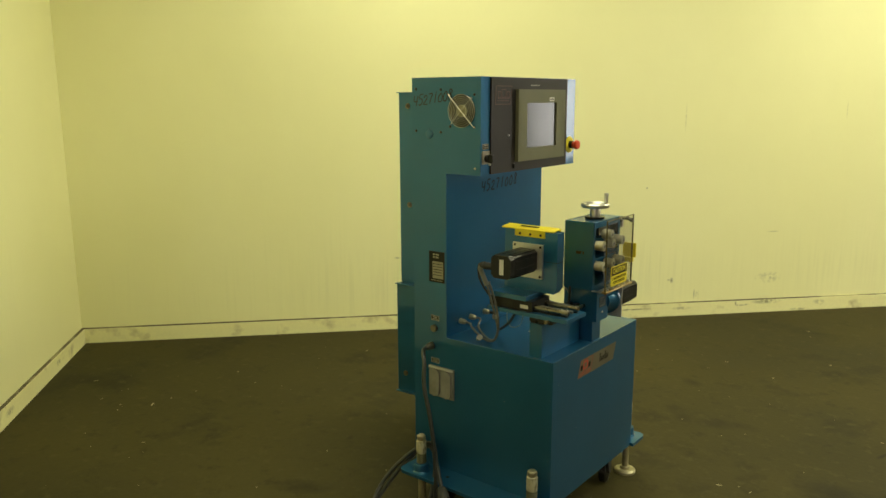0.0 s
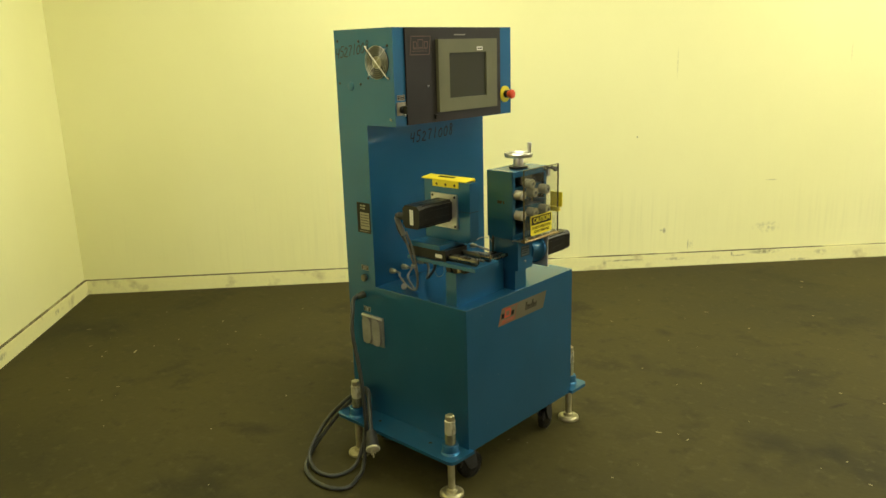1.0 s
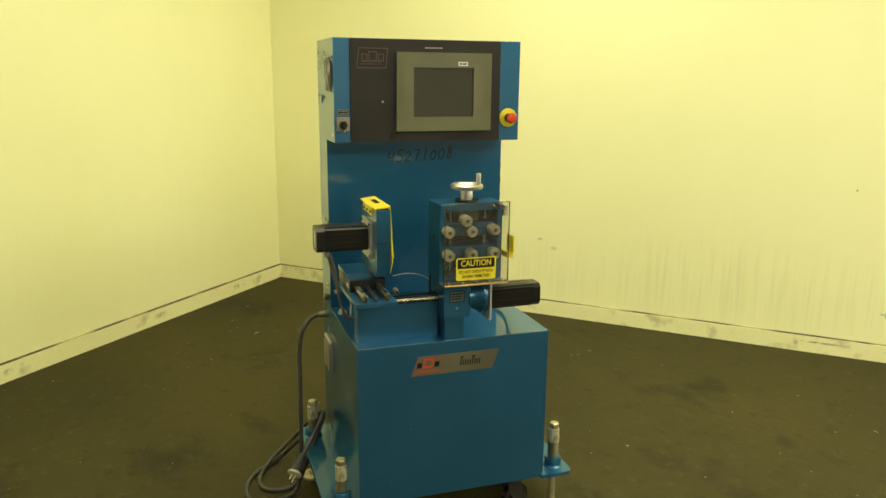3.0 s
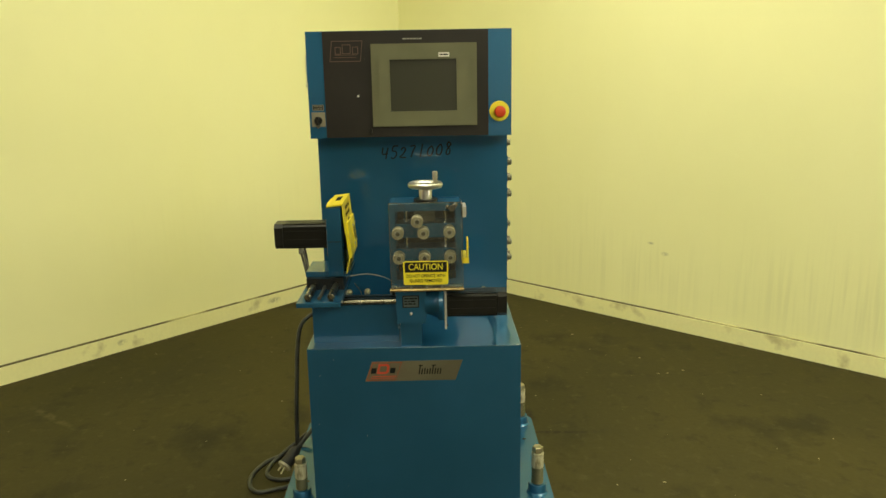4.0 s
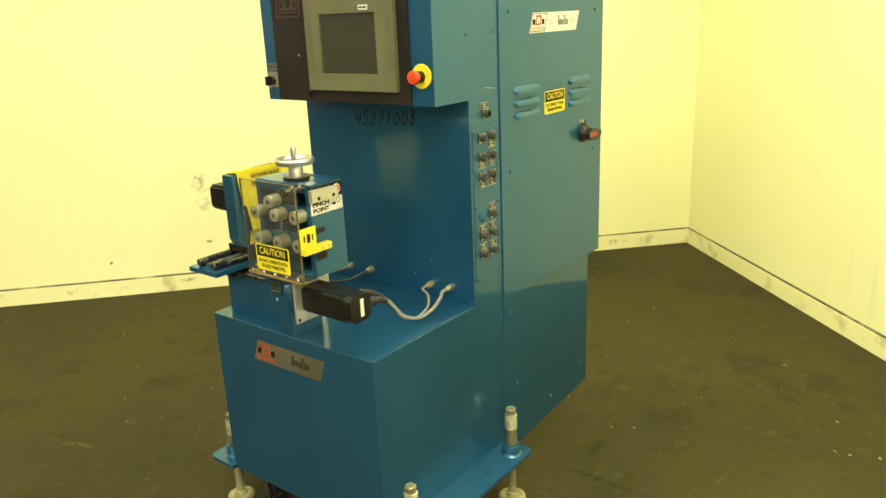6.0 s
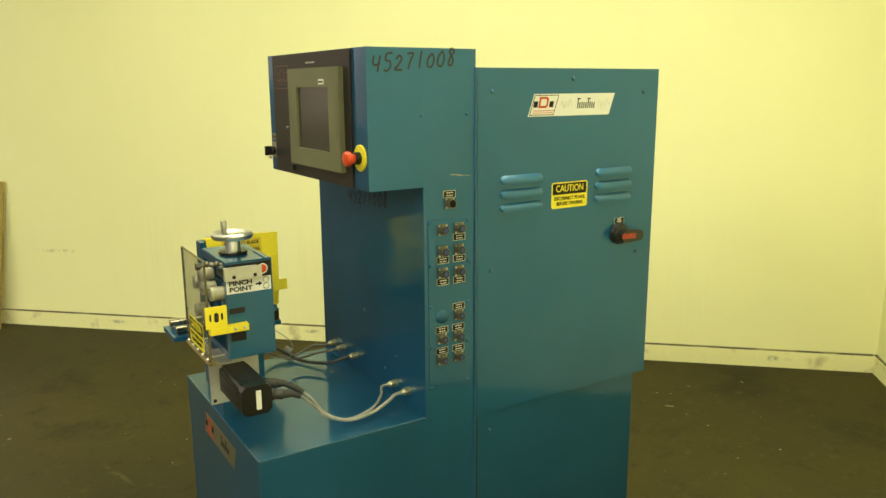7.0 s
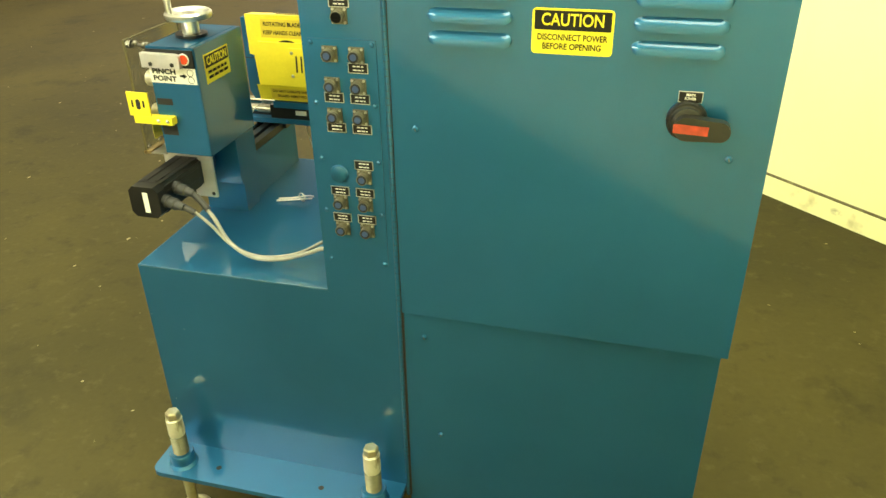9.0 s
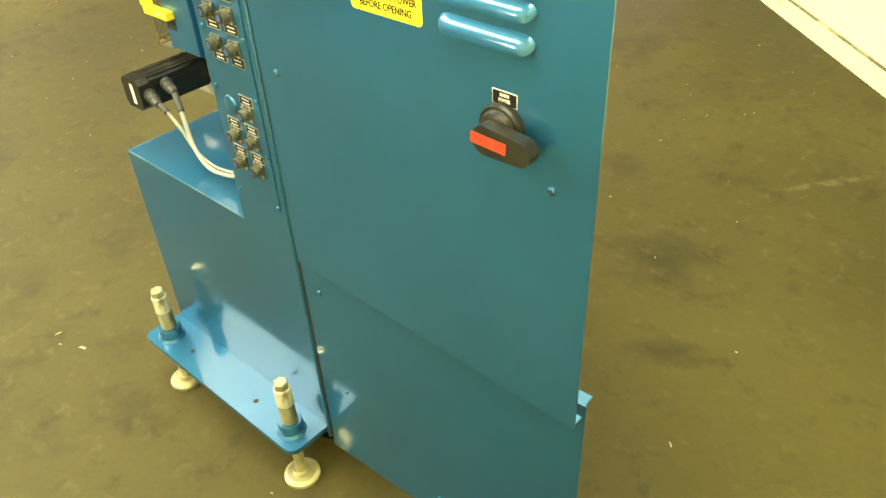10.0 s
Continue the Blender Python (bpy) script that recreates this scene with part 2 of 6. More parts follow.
def floor_material():
    """Dark stained floor: broad patches, sharp-edged oil stains, pale scuffs and a gritty relief."""
    m = worn("dark_stained_floor", (0.0245, 0.0208, 0.0048), (0.0465, 0.0385, 0.0092), (0.6, 0.85), 0.9, 46, 0.4, contrast=(0.3, 0.66), grit=0.6)
    nt, b = m.node_tree, m.node_tree.nodes["Principled BSDF"]
    b.inputs["Specular IOR Level"].default_value = 0.25
    coords = nt.nodes.new("ShaderNodeTexCoord")
    last = b.inputs["Base Color"].links[0].from_socket
    for scale, detail, low, high, colour, rough in ((2.1, 7, 0.56, 0.68, (0.009, 0.008, 0.003, 1), 0.62), (9.0, 6, 0.55, 0.72, (0.013, 0.011, 0.004, 1), 0.68), (17.0, 5, 0.56, 0.7, (0.07, 0.058, 0.02, 1), 0.65), (5.0, 8, 0.66, 0.78, (0.085, 0.068, 0.028, 1), 0.75)):
        tex, ramp, mix = nt.nodes.new("ShaderNodeTexNoise"), nt.nodes.new("ShaderNodeMapRange"), nt.nodes.new("ShaderNodeMix")
        tex.inputs["Scale"].default_value, tex.inputs["Detail"].default_value, tex.inputs["Roughness"].default_value = scale, detail, rough
        ramp.inputs[1].default_value, ramp.inputs[2].default_value, ramp.inputs[4].default_value = low, high, 0.55
        nt.links.new(coords.outputs["Object"], tex.inputs["Vector"])
        nt.links.new(tex.outputs["Fac"], ramp.inputs[0])
        mix.data_type = "RGBA"
        nt.links.new(ramp.outputs[0], mix.inputs["Factor"])
        nt.links.new(last, mix.inputs[6])
        mix.inputs[7].default_value = colour
        last = mix.outputs[2]
    nt.links.new(last, b.inputs["Base Color"])
    return m


FLOOR = floor_material()


def add_spots(m, spots, colour, scale, low, high, stretch=(1, 1, 1)):
    """Patches of dirt in a surface: each an oval (centre, turn, half sizes, strength) with a ragged, flecked edge."""
    nt, b = m.node_tree, m.node_tree.nodes["Principled BSDF"]
    tc, tex, fleck = nt.nodes.new("ShaderNodeTexCoord"), nt.nodes.new("ShaderNodeTexNoise"), nt.nodes.new("ShaderNodeMapRange")
    tex.inputs["Scale"].default_value, tex.inputs["Detail"].default_value = scale, 6
    fleck.inputs[1].default_value, fleck.inputs[2].default_value = low, high
    grainway = nt.nodes.new("ShaderNodeMapping")
    grainway.inputs["Scale"].default_value = stretch
    nt.links.new(tc.outputs["Object"], grainway.inputs[0])
    nt.links.new(grainway.outputs[0], tex.inputs["Vector"])
    nt.links.new(tex.outputs["Fac"], fleck.inputs[0])
    total = None
    for centre, turn, half, strength in spots:
        mp, size, rim = nt.nodes.new("ShaderNodeMapping"), nt.nodes.new("ShaderNodeVectorMath"), nt.nodes.new("ShaderNodeMapRange")
        mp.vector_type, size.operation = "TEXTURE", "LENGTH"
        mp.inputs["Location"].default_value, mp.inputs["Scale"].default_value = centre, half
        mp.inputs["Rotation"].default_value = (0, 0, radians(turn))
        rim.inputs[1].default_value, rim.inputs[2].default_value, rim.inputs[4].default_value = 1.0, 0.3, strength
        nt.links.new(tc.outputs["Object"], mp.inputs[0])
        nt.links.new(mp.outputs[0], size.inputs[0])
        nt.links.new(size.outputs["Value"], rim.inputs[0])
        if total is None:
            total = rim.outputs[0]
        else:
            most = nt.nodes.new("ShaderNodeMath")
            most.operation = "MAXIMUM"
            nt.links.new(total, most.inputs[0])
            nt.links.new(rim.outputs[0], most.inputs[1])
            total = most.outputs[0]
    both, mix = nt.nodes.new("ShaderNodeMath"), nt.nodes.new("ShaderNodeMix")
    both.operation, mix.data_type = "MULTIPLY", "RGBA"
    nt.links.new(total, both.inputs[0])
    nt.links.new(fleck.outputs[0], both.inputs[1])
    nt.links.new(both.outputs[0], mix.inputs["Factor"])
    nt.links.new(b.inputs["Base Color"].links[0].from_socket, mix.inputs[6])
    mix.inputs[7].default_value = (*colour, 1)
    nt.links.new(mix.outputs[2], b.inputs["Base Color"])


def on_floor(*rows):
    return [(spot_on(s, n), WALL_ANGLE + turn, (w / 2, h / 2, 1), k) for s, n, w, h, turn, k in rows]


def on_partition(*rows):
    return [(spot_on(s, 0, z), WALL_ANGLE, (w / 2, 0.3, h / 2), k) for s, z, w, h, k in rows]


def on_side(*rows):
    return [(spot_on(-0.08, n, z), WALL_ANGLE, (0.3, w / 2, h / 2), k) for n, z, w, h, k in rows]


add_spots(FLOOR, on_floor((2.53, 3.42, 0.38, 0.55, 55, 0.7), (2.57, 3.60, 0.22, 0.3, 40, 0.75), (1.26, 3.46, 0.18, 0.12, 20, 0.6), (1.8, 3.37, 0.32, 0.14, 60, 0.6), (1.63, 3.22, 0.24, 0.12, 0, 0.55), (2.06, 1.42, 0.14, 0.3, -15, 0.6), (3.04, 1.25, 0.3, 0.18, 30, 0.4), (2.43, 1.29, 0.4, 0.16, 0, 0.4), (3.4, 2.1, 0.5, 0.25, 40, 0.4), (1.0, 4.4, 0.5, 0.2, 70, 0.5), (3.2, 4.6, 0.6, 0.35, 20, 0.5), (4.1, 0.9, 0.5, 0.3, 0, 0.45)), (0.010, 0.0085, 0.004), 7, 0.36, 0.62)
add_spots(FLOOR, on_floor((1.43, 2.18, 0.05, 0.17, -45, 0.9), (1.50, 2.36, 0.03, 0.34, 40, 0.9), (2.2, 3.88, 0.03, 0.15, 20, 0.8)), (0.012, 0.009, 0.005), 45, 0.35, 0.5)
add_spots(FLOOR, on_floor((2.8, 0.58, 0.05, 0.5, 5, 0.5), (3.3, 1.7, 0.03, 0.3, 60, 0.45), (2.1, 4.4, 0.3, 0.04, 30, 0.4), (9.17, 0.5, 0.16, 0.36, 10, 0.7), (9.35, 0.2, 0.25, 0.25, 10, 0.6)), (0.13, 0.11, 0.05), 25, 0.4, 0.6)
add_spots(WALL, on_partition((2.975, 0.625, 0.12, 0.15, 0.75), (2.97, 0.505, 0.10, 0.12, 0.55), (4.78, 0.495, 0.36, 0.03, 0.5)) + on_side((4.65, 0.25, 0.24, 0.10, 0.45), (4.68, 0.262, 0.12, 0.07, 0.5), (4.119, 0.145, 0.04, 0.10, 0.5)), (0.16, 0.16, 0.10), 36, 0.44, 0.66)
add_spots(WALL, on_partition((2.965, 0.275, 0.05, 0.02, 0.8), (3.522, 0.194, 0.022, 0.022, 0.9)) + on_side((3.922, 0.255, 0.03, 0.05, 0.7)), (0.06, 0.055, 0.035), 60, 0.3, 0.45)
add_spots(WALL, on_side((3.2, 0.32, 2.6, 0.62, 0.15), (1.9, 0.28, 1.6, 0.6, 0.11), (5.2, 0.3, 1.6, 0.5, 0.09), (2.75, 0.28, 0.03, 0.34, 0.35)) + on_partition((3.9, 0.5, 1.6, 0.8, 0.05)), (0.40, 0.385, 0.22), 46, 0.46, 0.66, (1, 1, 0.035))
add_spots(WALL, on_side((3.962, 1.38, 0.014, 0.24, 0.25), (5.143, 1.42, 0.014, 0.16, 0.25), (4.66, 0.582, 0.11, 0.012, 0.5), (3.709, 0.906, 0.014, 0.02, 0.95), (4.095, 0.15, 0.014, 0.09, 0.6), (3.90, 0.258, 0.03, 0.014, 0.6), (2.0, 0.48, 0.05, 0.02, 0.5), (2.09, 0.43, 0.06, 0.03, 0.4)), (0.17, 0.16, 0.09), 50, 0.25, 0.5)
add_spots(SKIRTING, on_side((4.45, 0.06, 0.15, 0.02, 0.8), (4.405, 0.07, 0.02, 0.05, 0.8), (4.64, 0.078, 0.28, 0.045, 0.85), (3.64, 0.06, 0.36, 0.016, 0.8), (3.50, 0.05, 0.05, 0.04, 0.5), (4.0, 0.055, 0.18, 0.03, 0.5), (5.05, 0.06, 0.12, 0.05, 0.5), (4.9, 0.01, 0.2, 0.03, 0.6)) + on_partition((1.2, 0.05, 0.12, 0.05, 0.5), (2.2, 0.05, 0.07, 0.04, 0.5), (3.1, 0.06, 0.14, 0.03, 0.5), (3.75, 0.05, 0.08, 0.05, 0.5), (4.4, 0.055, 0.14, 0.03, 0.5), (0.5, 0.05, 0.09, 0.04, 0.5)), (0.07, 0.06, 0.035), 40, 0.38, 0.55)
HALL_FLOOR = worn("hall_concrete", (0.030, 0.0195, 0.0105), (0.066, 0.044, 0.0255), (0.7, 0.9), 1.1, 12, 0.1, contrast=(0.36, 0.6), stretch=(0.5, 1, 1))
HALL_FLOOR.node_tree.nodes["Principled BSDF"].inputs["Specular IOR Level"].default_value = 0.15
add_spots(HALL_FLOOR, on_floor((9.2, -1.8, 1.4, 0.3, -40, 0.6), (10.4, -3.2, 2.2, 0.35, -35, 0.6), (12.0, -2.4, 1.6, 0.3, -50, 0.55), (13.2, -5.2, 2.4, 0.4, -35, 0.6), (15.5, -6.0, 2.8, 0.4, -40, 0.5), (8.6, -3.4, 1.3, 0.25, -30, 0.6), (11.6, -4.8, 1.8, 0.25, -38, 0.6), (17.5, -8.5, 3.0, 0.5, -40, 0.5)), (0.012, 0.009, 0.006), 3, 0.38, 0.6)
HALL_WALL = worn("hall_white_wall", (0.62, 0.58, 0.55), (0.72, 0.68, 0.64), (0.6, 0.7), 0.5, 20, 0.05)
CEIL = principled("ceiling_paint", (0.7, 0.68, 0.6), 0.8)
WOOD = worn("stained_board", (0.23, 0.165, 0.04), (0.37, 0.28, 0.075), (0.5, 0.65), 2.5, 40, 0.15, stretch=(6, 6, 0.6))


# ---- mesh tools ----
def add_box(bm, x0, x1, y0, y1, z0, z1):
    v = [bm.verts.new(p) for p in ((x0, y0, z0), (x1, y0, z0), (x1, y1, z0), (x0, y1, z0), (x0, y0, z1), (x1, y0, z1), (x1, y1, z1), (x0, y1, z1))]
    for q in ((3, 2, 1, 0), (4, 5, 6, 7), (0, 1, 5, 4), (1, 2, 6, 5), (2, 3, 7, 6), (3, 0, 4, 7)):
        bm.faces.new([v[i] for i in q])
    return bm


def add_prism(bm, outline, axis, a, b):
    """An outline of pairs, drawn in the plane across the axis, drawn out from a to b."""
    def place(p, q, r):
        return {"x": (r, p, q), "y": (p, r, q), "z": (p, q, r)}[axis]
    low = [bm.verts.new(place(p, q, a)) for p, q in outline]
    top = [bm.verts.new(place(p, q, b)) for p, q in outline]
    n = len(outline)
    bm.faces.new(low[::-1])
    bm.faces.new(top)
    for i in range(n):
        bm.faces.new((low[i], low[(i + 1) % n], top[(i + 1) % n], top[i]))
    return bm


def frame_of(axis):
    axis = axis.normalized()
    side = axis.cross(Vector((0, 0, 1)) if abs(axis.z) < 0.9 else Vector((1, 0, 0))).normalized()
    return side, axis.cross(side).normalized()


def add_turned(bm, p0, p1, profile, seg=20):
    """A turned form about the line p0 to p1; profile: pairs of (share of the way, radius)."""
    p0, p1 = Vector(p0), Vector(p1)
    side, up = frame_of(p1 - p0)
    rings = []
    for f, r in profile:
        c = p0.lerp(p1, f)
        rings.append([bm.verts.new(c + r * (math.cos(2 * math.pi * i / seg) * side + math.sin(2 * math.pi * i / seg) * up)) for i in range(seg)])
    for a, b in zip(rings, rings[1:]):
        for i in range(seg):
            bm.faces.new((a[i], a[(i + 1) % seg], b[(i + 1) % seg], b[i]))
    bm.faces.new(rings[0][::-1])
    bm.faces.new(rings[-1])
    return bm


def add_cyl(bm, p0, p1, r, seg=20, chamfer=0.0):
    d = (Vector(p1) - Vector(p0)).length
    c = min(chamfer, 0.45 * d)
    profile = [(0, r - c), (c / d, r), (1 - c / d, r), (1, r - c)] if c else [(0, r), (1, r)]
    return add_turned(bm, p0, p1, profile, seg)


def smooth_line(points, steps=8):
    pts = [Vector(p) for p in points]
    pts = [2 * pts[0] - pts[1]] + pts + [2 * pts[-1] - pts[-2]]
    out = []
    for a, b, c, d in zip(pts, pts[1:], pts[2:], pts[3:]):
        for i in range(steps):
            t = i / steps
            out.append(0.5 * (2 * b + (c - a) * t + (2 * a - 5 * b + 4 * c - d) * t * t + (3 * b - a - 3 * c + d) * t ** 3))
    return out + [pts[-2]]


def add_hose(bm, points, r, seg=10, steps=8, closed=False):
    line = smooth_line(points, steps)
    side, up = frame_of(line[1] - line[0])
    rings = []
    for i, p in enumerate(line):
        way = (line[min(i + 1, len(line) - 1)] - line[max(i - 1, 0)]).normalized()
        side = (side - way * side.dot(way)).normalized()
        up = way.cross(side)
        rings.append([bm.verts.new(p + r * (math.cos(2 * math.pi * k / seg) * side + math.sin(2 * math.pi * k / seg) * up)) for k in range(seg)])
    for a, b in zip(rings, rings[1:]):
        for k in range(seg):
            bm.faces.new((a[k], a[(k + 1) % seg], b[(k + 1) % seg], b[k]))
    bm.faces.new(rings[0][::-1])
    bm.faces.new(rings[-1])
    return bm


def add_ring(bm, centre, axis, radius, r, seg=36, tube=8):
    c, (side, up), w = Vector(centre), frame_of(Vector(axis)), Vector(axis).normalized()
    rings = []
    for i in range(seg):
        a = 2 * math.pi * i / seg
        d = math.cos(a) * side + math.sin(a) * up
        rings.append([bm.verts.new(c + d * (radius + r * math.cos(2 * math.pi * k / tube)) + w * r * math.sin(2 * math.pi * k / tube)) for k in range(tube)])
    for i in range(seg):
        a, b = rings[i], rings[(i + 1) % seg]
        for k in range(tube):
            bm.faces.new((a[k], a[(k + 1) % tube], b[(k + 1) % tube], b[k]))
    return bm


HOME = {}


def to_mesh(name, bm, material, bevel=0.0, at=None, segments=2):
    if bevel:
        edges = [e for e in bm.edges if len(e.link_faces) == 2 and e.calc_face_angle(0) > 0.6]
        bmesh.ops.bevel(bm, geom=edges, offset=bevel, segments=segments, affect="EDGES", clamp_overlap=True)
    bmesh.ops.recalc_face_normals(bm, faces=bm.faces)
    if at is not None:
        bm.transform(at)
    me = bpy.data.meshes.new(name)
    bm.to_mesh(me)
    bm.free()
    for p in me.polygons:
        p.use_smooth = True
    me.set_sharp_from_angle(angle=radians(32))
    me.materials.append(material)
    return me


def thing(name, place, label, category, group="", kind=""):
    """An empty at the base of a thing, to carry its parts."""
    ob = new(name)
    ob.location = place
    ob.empty_display_size = 0.1
    HOME[ob] = Matrix.Translation(Vector(place)).inverted()
    return tagged(ob, label, category, group, kind)


def adopt(ob, parent, label=""):
    ob.parent = parent
    ob.matrix_parent_inverse = HOME.get(parent, parent.matrix_basis.inverted())
    if label:
        ob["label"] = label
    return ob


def part(name, bm, material, parent, label="", bevel=0.0, at=None, segments=2):
    """A bmesh as one mesh object under a thing or under a part."""
    return adopt(new(name, to_mesh(name, bm, material, bevel, at, segments)), parent, label)


def piece(name, mesh, parent, place, label=""):
    """An object on a shared mesh, under a thing or a part."""
    ob = new(name, mesh)
    ob.matrix_basis = place if isinstance(place, Matrix) else Matrix.Translation(Vector(place))
    return adopt(ob, parent, label)


def whole(name, bm, material, label, category, bevel=0.0, group="", kind="", at=None):
    return tagged(new(name, to_mesh(name, bm, material, bevel, at)), label, category, group, kind)


def BM():
    return bmesh.new()


def box_of(*a):
    return add_box(BM(), *a)


# surfaces on which prints and plates lie: right and up in the surface, and its outward side
def facing(origin, right, up):
    r, u = Vector(right).normalized(), Vector(up).normalized()
    w = r.cross(u)
    m = Matrix((r, u, w)).transposed().to_4x4()
    m.translation = Vector(origin)
    return m


def words(name, body, size, material, parent, at, label="", width=0.0, bold=0.0):
    data = bpy.data.curves.new(name, "FONT")
    data.body, data.size, data.align_x, data.align_y, data.extrude, data.offset = body, size, "CENTER", "CENTER", 0.0002, bold
    data.resolution_u = 3
    tmp = bpy.data.objects.new(name, data)
    me = bpy.data.meshes.new_from_object(tmp)
    bpy.data.objects.remove(tmp)
    if width:
        span = max(v.co.x for v in me.vertices) - min(v.co.x for v in me.vertices)
        me.transform(Matrix.Diagonal((width / span, 1, 1, 1)))
    me.transform(at)
    me.materials.clear()
    me.materials.append(material)
    me.name = name
    return adopt(new(name, me), parent, label)


def flat(name, w, h, t, material, parent, at, label="", bevel=0.0):
    """A plate of w by h, t thick, lying on the surface given."""
    return part(name, box_of(-w / 2, w / 2, -h / 2, h / 2, 0, t), material, parent, label, bevel, at)


DIGITS = {
    "4": [[(0.05, 1), (0.1, 0.45), (0.75, 0.5)], [(0.68, 1), (0.6, 0.5), (0.58, 0)]],
    "5": [[(0.8, 1), (0.25, 0.95), (0.2, 0.6), (0.6, 0.55), (0.72, 0.25), (0.4, 0), (0.1, 0.08)]],
    "2": [[(0.1, 0.75), (0.35, 1), (0.65, 0.8), (0.4, 0.35), (0.1, 0.05), (0.85, 0.02)]],
    "7": [[(0.1, 0.95), (0.7, 0.98), (0.5, 0.5), (0.38, 0)]],
    "1": [[(0.5, 1), (0.45, 0.5), (0.42, 0)]],
    "0": [[(0.45, 0.95), (0.15, 0.6), (0.2, 0.1), (0.6, 0.05), (0.78, 0.5), (0.6, 0.9), (0.42, 0.95)]],
    "8": [[(0.7, 0.85), (0.4, 1), (0.25, 0.75), (0.65, 0.4), (0.6, 0.05), (0.25, 0.08), (0.35, 0.45), (0.75, 0.85)]],
}


def handwriting(name, text, height, step, pen, parent, at, label, rise=0.0):
    bm = BM()
    for i, ch in enumerate(text):
        for stroke in DIGITS[ch]:
            line = smooth_line([(i * step + p * height * 0.72 + 0.16 * height * (q - 0.5), q * height * (1 + 0.12 * math.sin(2.1 * i)) + rise * i, 0.0006) for p, q in stroke], 5)
            left = []
            for k, p in enumerate(line):
                way = (line[min(k + 1, len(line) - 1)] - line[max(k - 1, 0)]).normalized()
                side = Vector((-way.y, way.x, 0)) * pen * 0.5
                left.append((bm.verts.new(p + side), bm.verts.new(p - side)))
            for a, b in zip(left, left[1:]):
                bm.faces.new((a[0], a[1], b[1], b[0]))
    return part(name, bm, MARKER, parent, label, at=at)


# ---- the place: floor, partition, walls, ceiling ----
SIDE_FACE, SIDE_TURN = -0.0205, -0.63


def slab(name, s0, s1, n0, n1, z0, z1, material, label, category, bevel=0.0, turn=0.0):
    bm = BM()
    add_box(bm, s0, s1, n0, n1, z0, z1)
    m = Matrix.Translation(CORNER) @ pose(0, 0, 0, 0, 0, WALL_ANGLE + turn)
    return whole(name, bm, material, label, category, bevel, kind="structure", at=m)


END = 5.48
slab("floor", -0.29, 26, 0.0, 24, -0.2, 0.0, FLOOR, "dark brown stained floor with scuffs and specks", "floor")
slab("hall_floor", -14, 34, -26, 24, -0.4, -0.004, HALL_FLOOR, "worn reddish concrete floor of the hall", "floor")
slab("wall_partition", -0.28, END, -0.16, 0.0, 0.0, CEILING, WALL, "cream painted partition wall with faint streaks", "wall", 0.004)
slab("wall_side", -0.29, SIDE_FACE, 0.0, 10, 0.0, CEILING, WALL, "cream painted wall with faint streaks", "wall", turn=SIDE_TURN)
# unseen wall, set this near to brighten reflections in the machine's front
slab("wall_hall_far", 0.1, 34, 13, 13.2, 0.0, 6.0, HALL_WALL, "plain unseen hall wall beside the dock door", "wall")
slab("wall_hall_near", -14, -2.2, 13, 13.2, 0.0, 6.0, HALL_WALL, "plain unseen hall wall beside the dock door", "wall")
# unseen sill, added to keep the glow's reflection off the column
slab("wall_hall_sill", -2.2, 0.1, 13, 13.2, 0.0, 0.45, HALL_WALL, "plain unseen low wall under the dock opening", "wall")
slab("wall_hall_lintel", -2.2, 0.1, 13, 13.2, 2.9, 6.0, HALL_WALL, "plain hall wall over the open dock door", "wall")
# unseen glow, inferred from bright reflections in the screen and box edge
DAYLIGHT = principled("daylight_outside", (0.8, 0.8, 0.8), 0.9)
DAYLIGHT.node_tree.nodes["Principled BSDF"].inputs["Emission Color"].default_value = (1.0, 0.98, 0.95, 1)
DAYLIGHT.node_tree.nodes["Principled BSDF"].inputs["Emission Strength"].default_value = 9.0
slab("backdrop", -4.5, 2.5, 14.4, 14.5, -0.4, 4.5, DAYLIGHT, "bright daylight beyond the open dock door", "sky")
# unseen slab; it also keeps the hall-edge lamp off the machine
slab("ceiling", -0.28, 7.2, -0.16, 10.0, CEILING, CEILING + 0.15, CEIL, "plain pale unseen ceiling over the bay", "ceiling")
slab("wall_hall_end", 33.5, 34, -26, 24, 0.0, 6.0, HALL_WALL, "white painted end wall of the hall", "wall")
slab("wall_hall_side", -14, 34, -26.2, -26, 0.0, 6.0, HALL_WALL, "plain white hall wall", "wall")
slab("wall_hall_back", -14.2, -14, -26, 24.2, 0.0, 6.0, HALL_WALL, "plain white hall wall", "wall")
slab("ceiling_hall", -14.2, 34, -26.2, 24.2, 6.0, 6.15, CEIL, "plain pale hall ceiling", "ceiling")


slab("trim", END, END + 0.006, -0.163, 0.004, 0.0, CEILING, principled("grey_end_strip", (0.22, 0.215, 0.20), 0.5), "grey metal strip on the end of the partition", "trim")


def skirting(name, s0, s1, n0, n1, turn=0.0):
    bm = BM()
    add_box(bm, s0, s1, n0, n1, 0.0, 0.09)
    m = Matrix.Translation(CORNER) @ pose(0, 0, 0, 0, 0, WALL_ANGLE + turn)
    board = whole(name, bm, SKIRTING, "scuffed cream skirting board with a dark top joint", "baseboard", 0.003, kind="structure", at=m)
    # broken dark line along the board's top
    gap = BM()
    if s1 - s0 > n1 - n0:
        add_box(gap, s0 + 0.001, s1 - 0.001, n0, n1 - 0.006, 0.09, 0.096)
    else:
        add_box(gap, s0, s1 - 0.006, n0 + 0.001, n1, 0.09, 0.096)
    part("joint", gap, GAP, board, "dark mottled joint above the board", at=m)
    return board


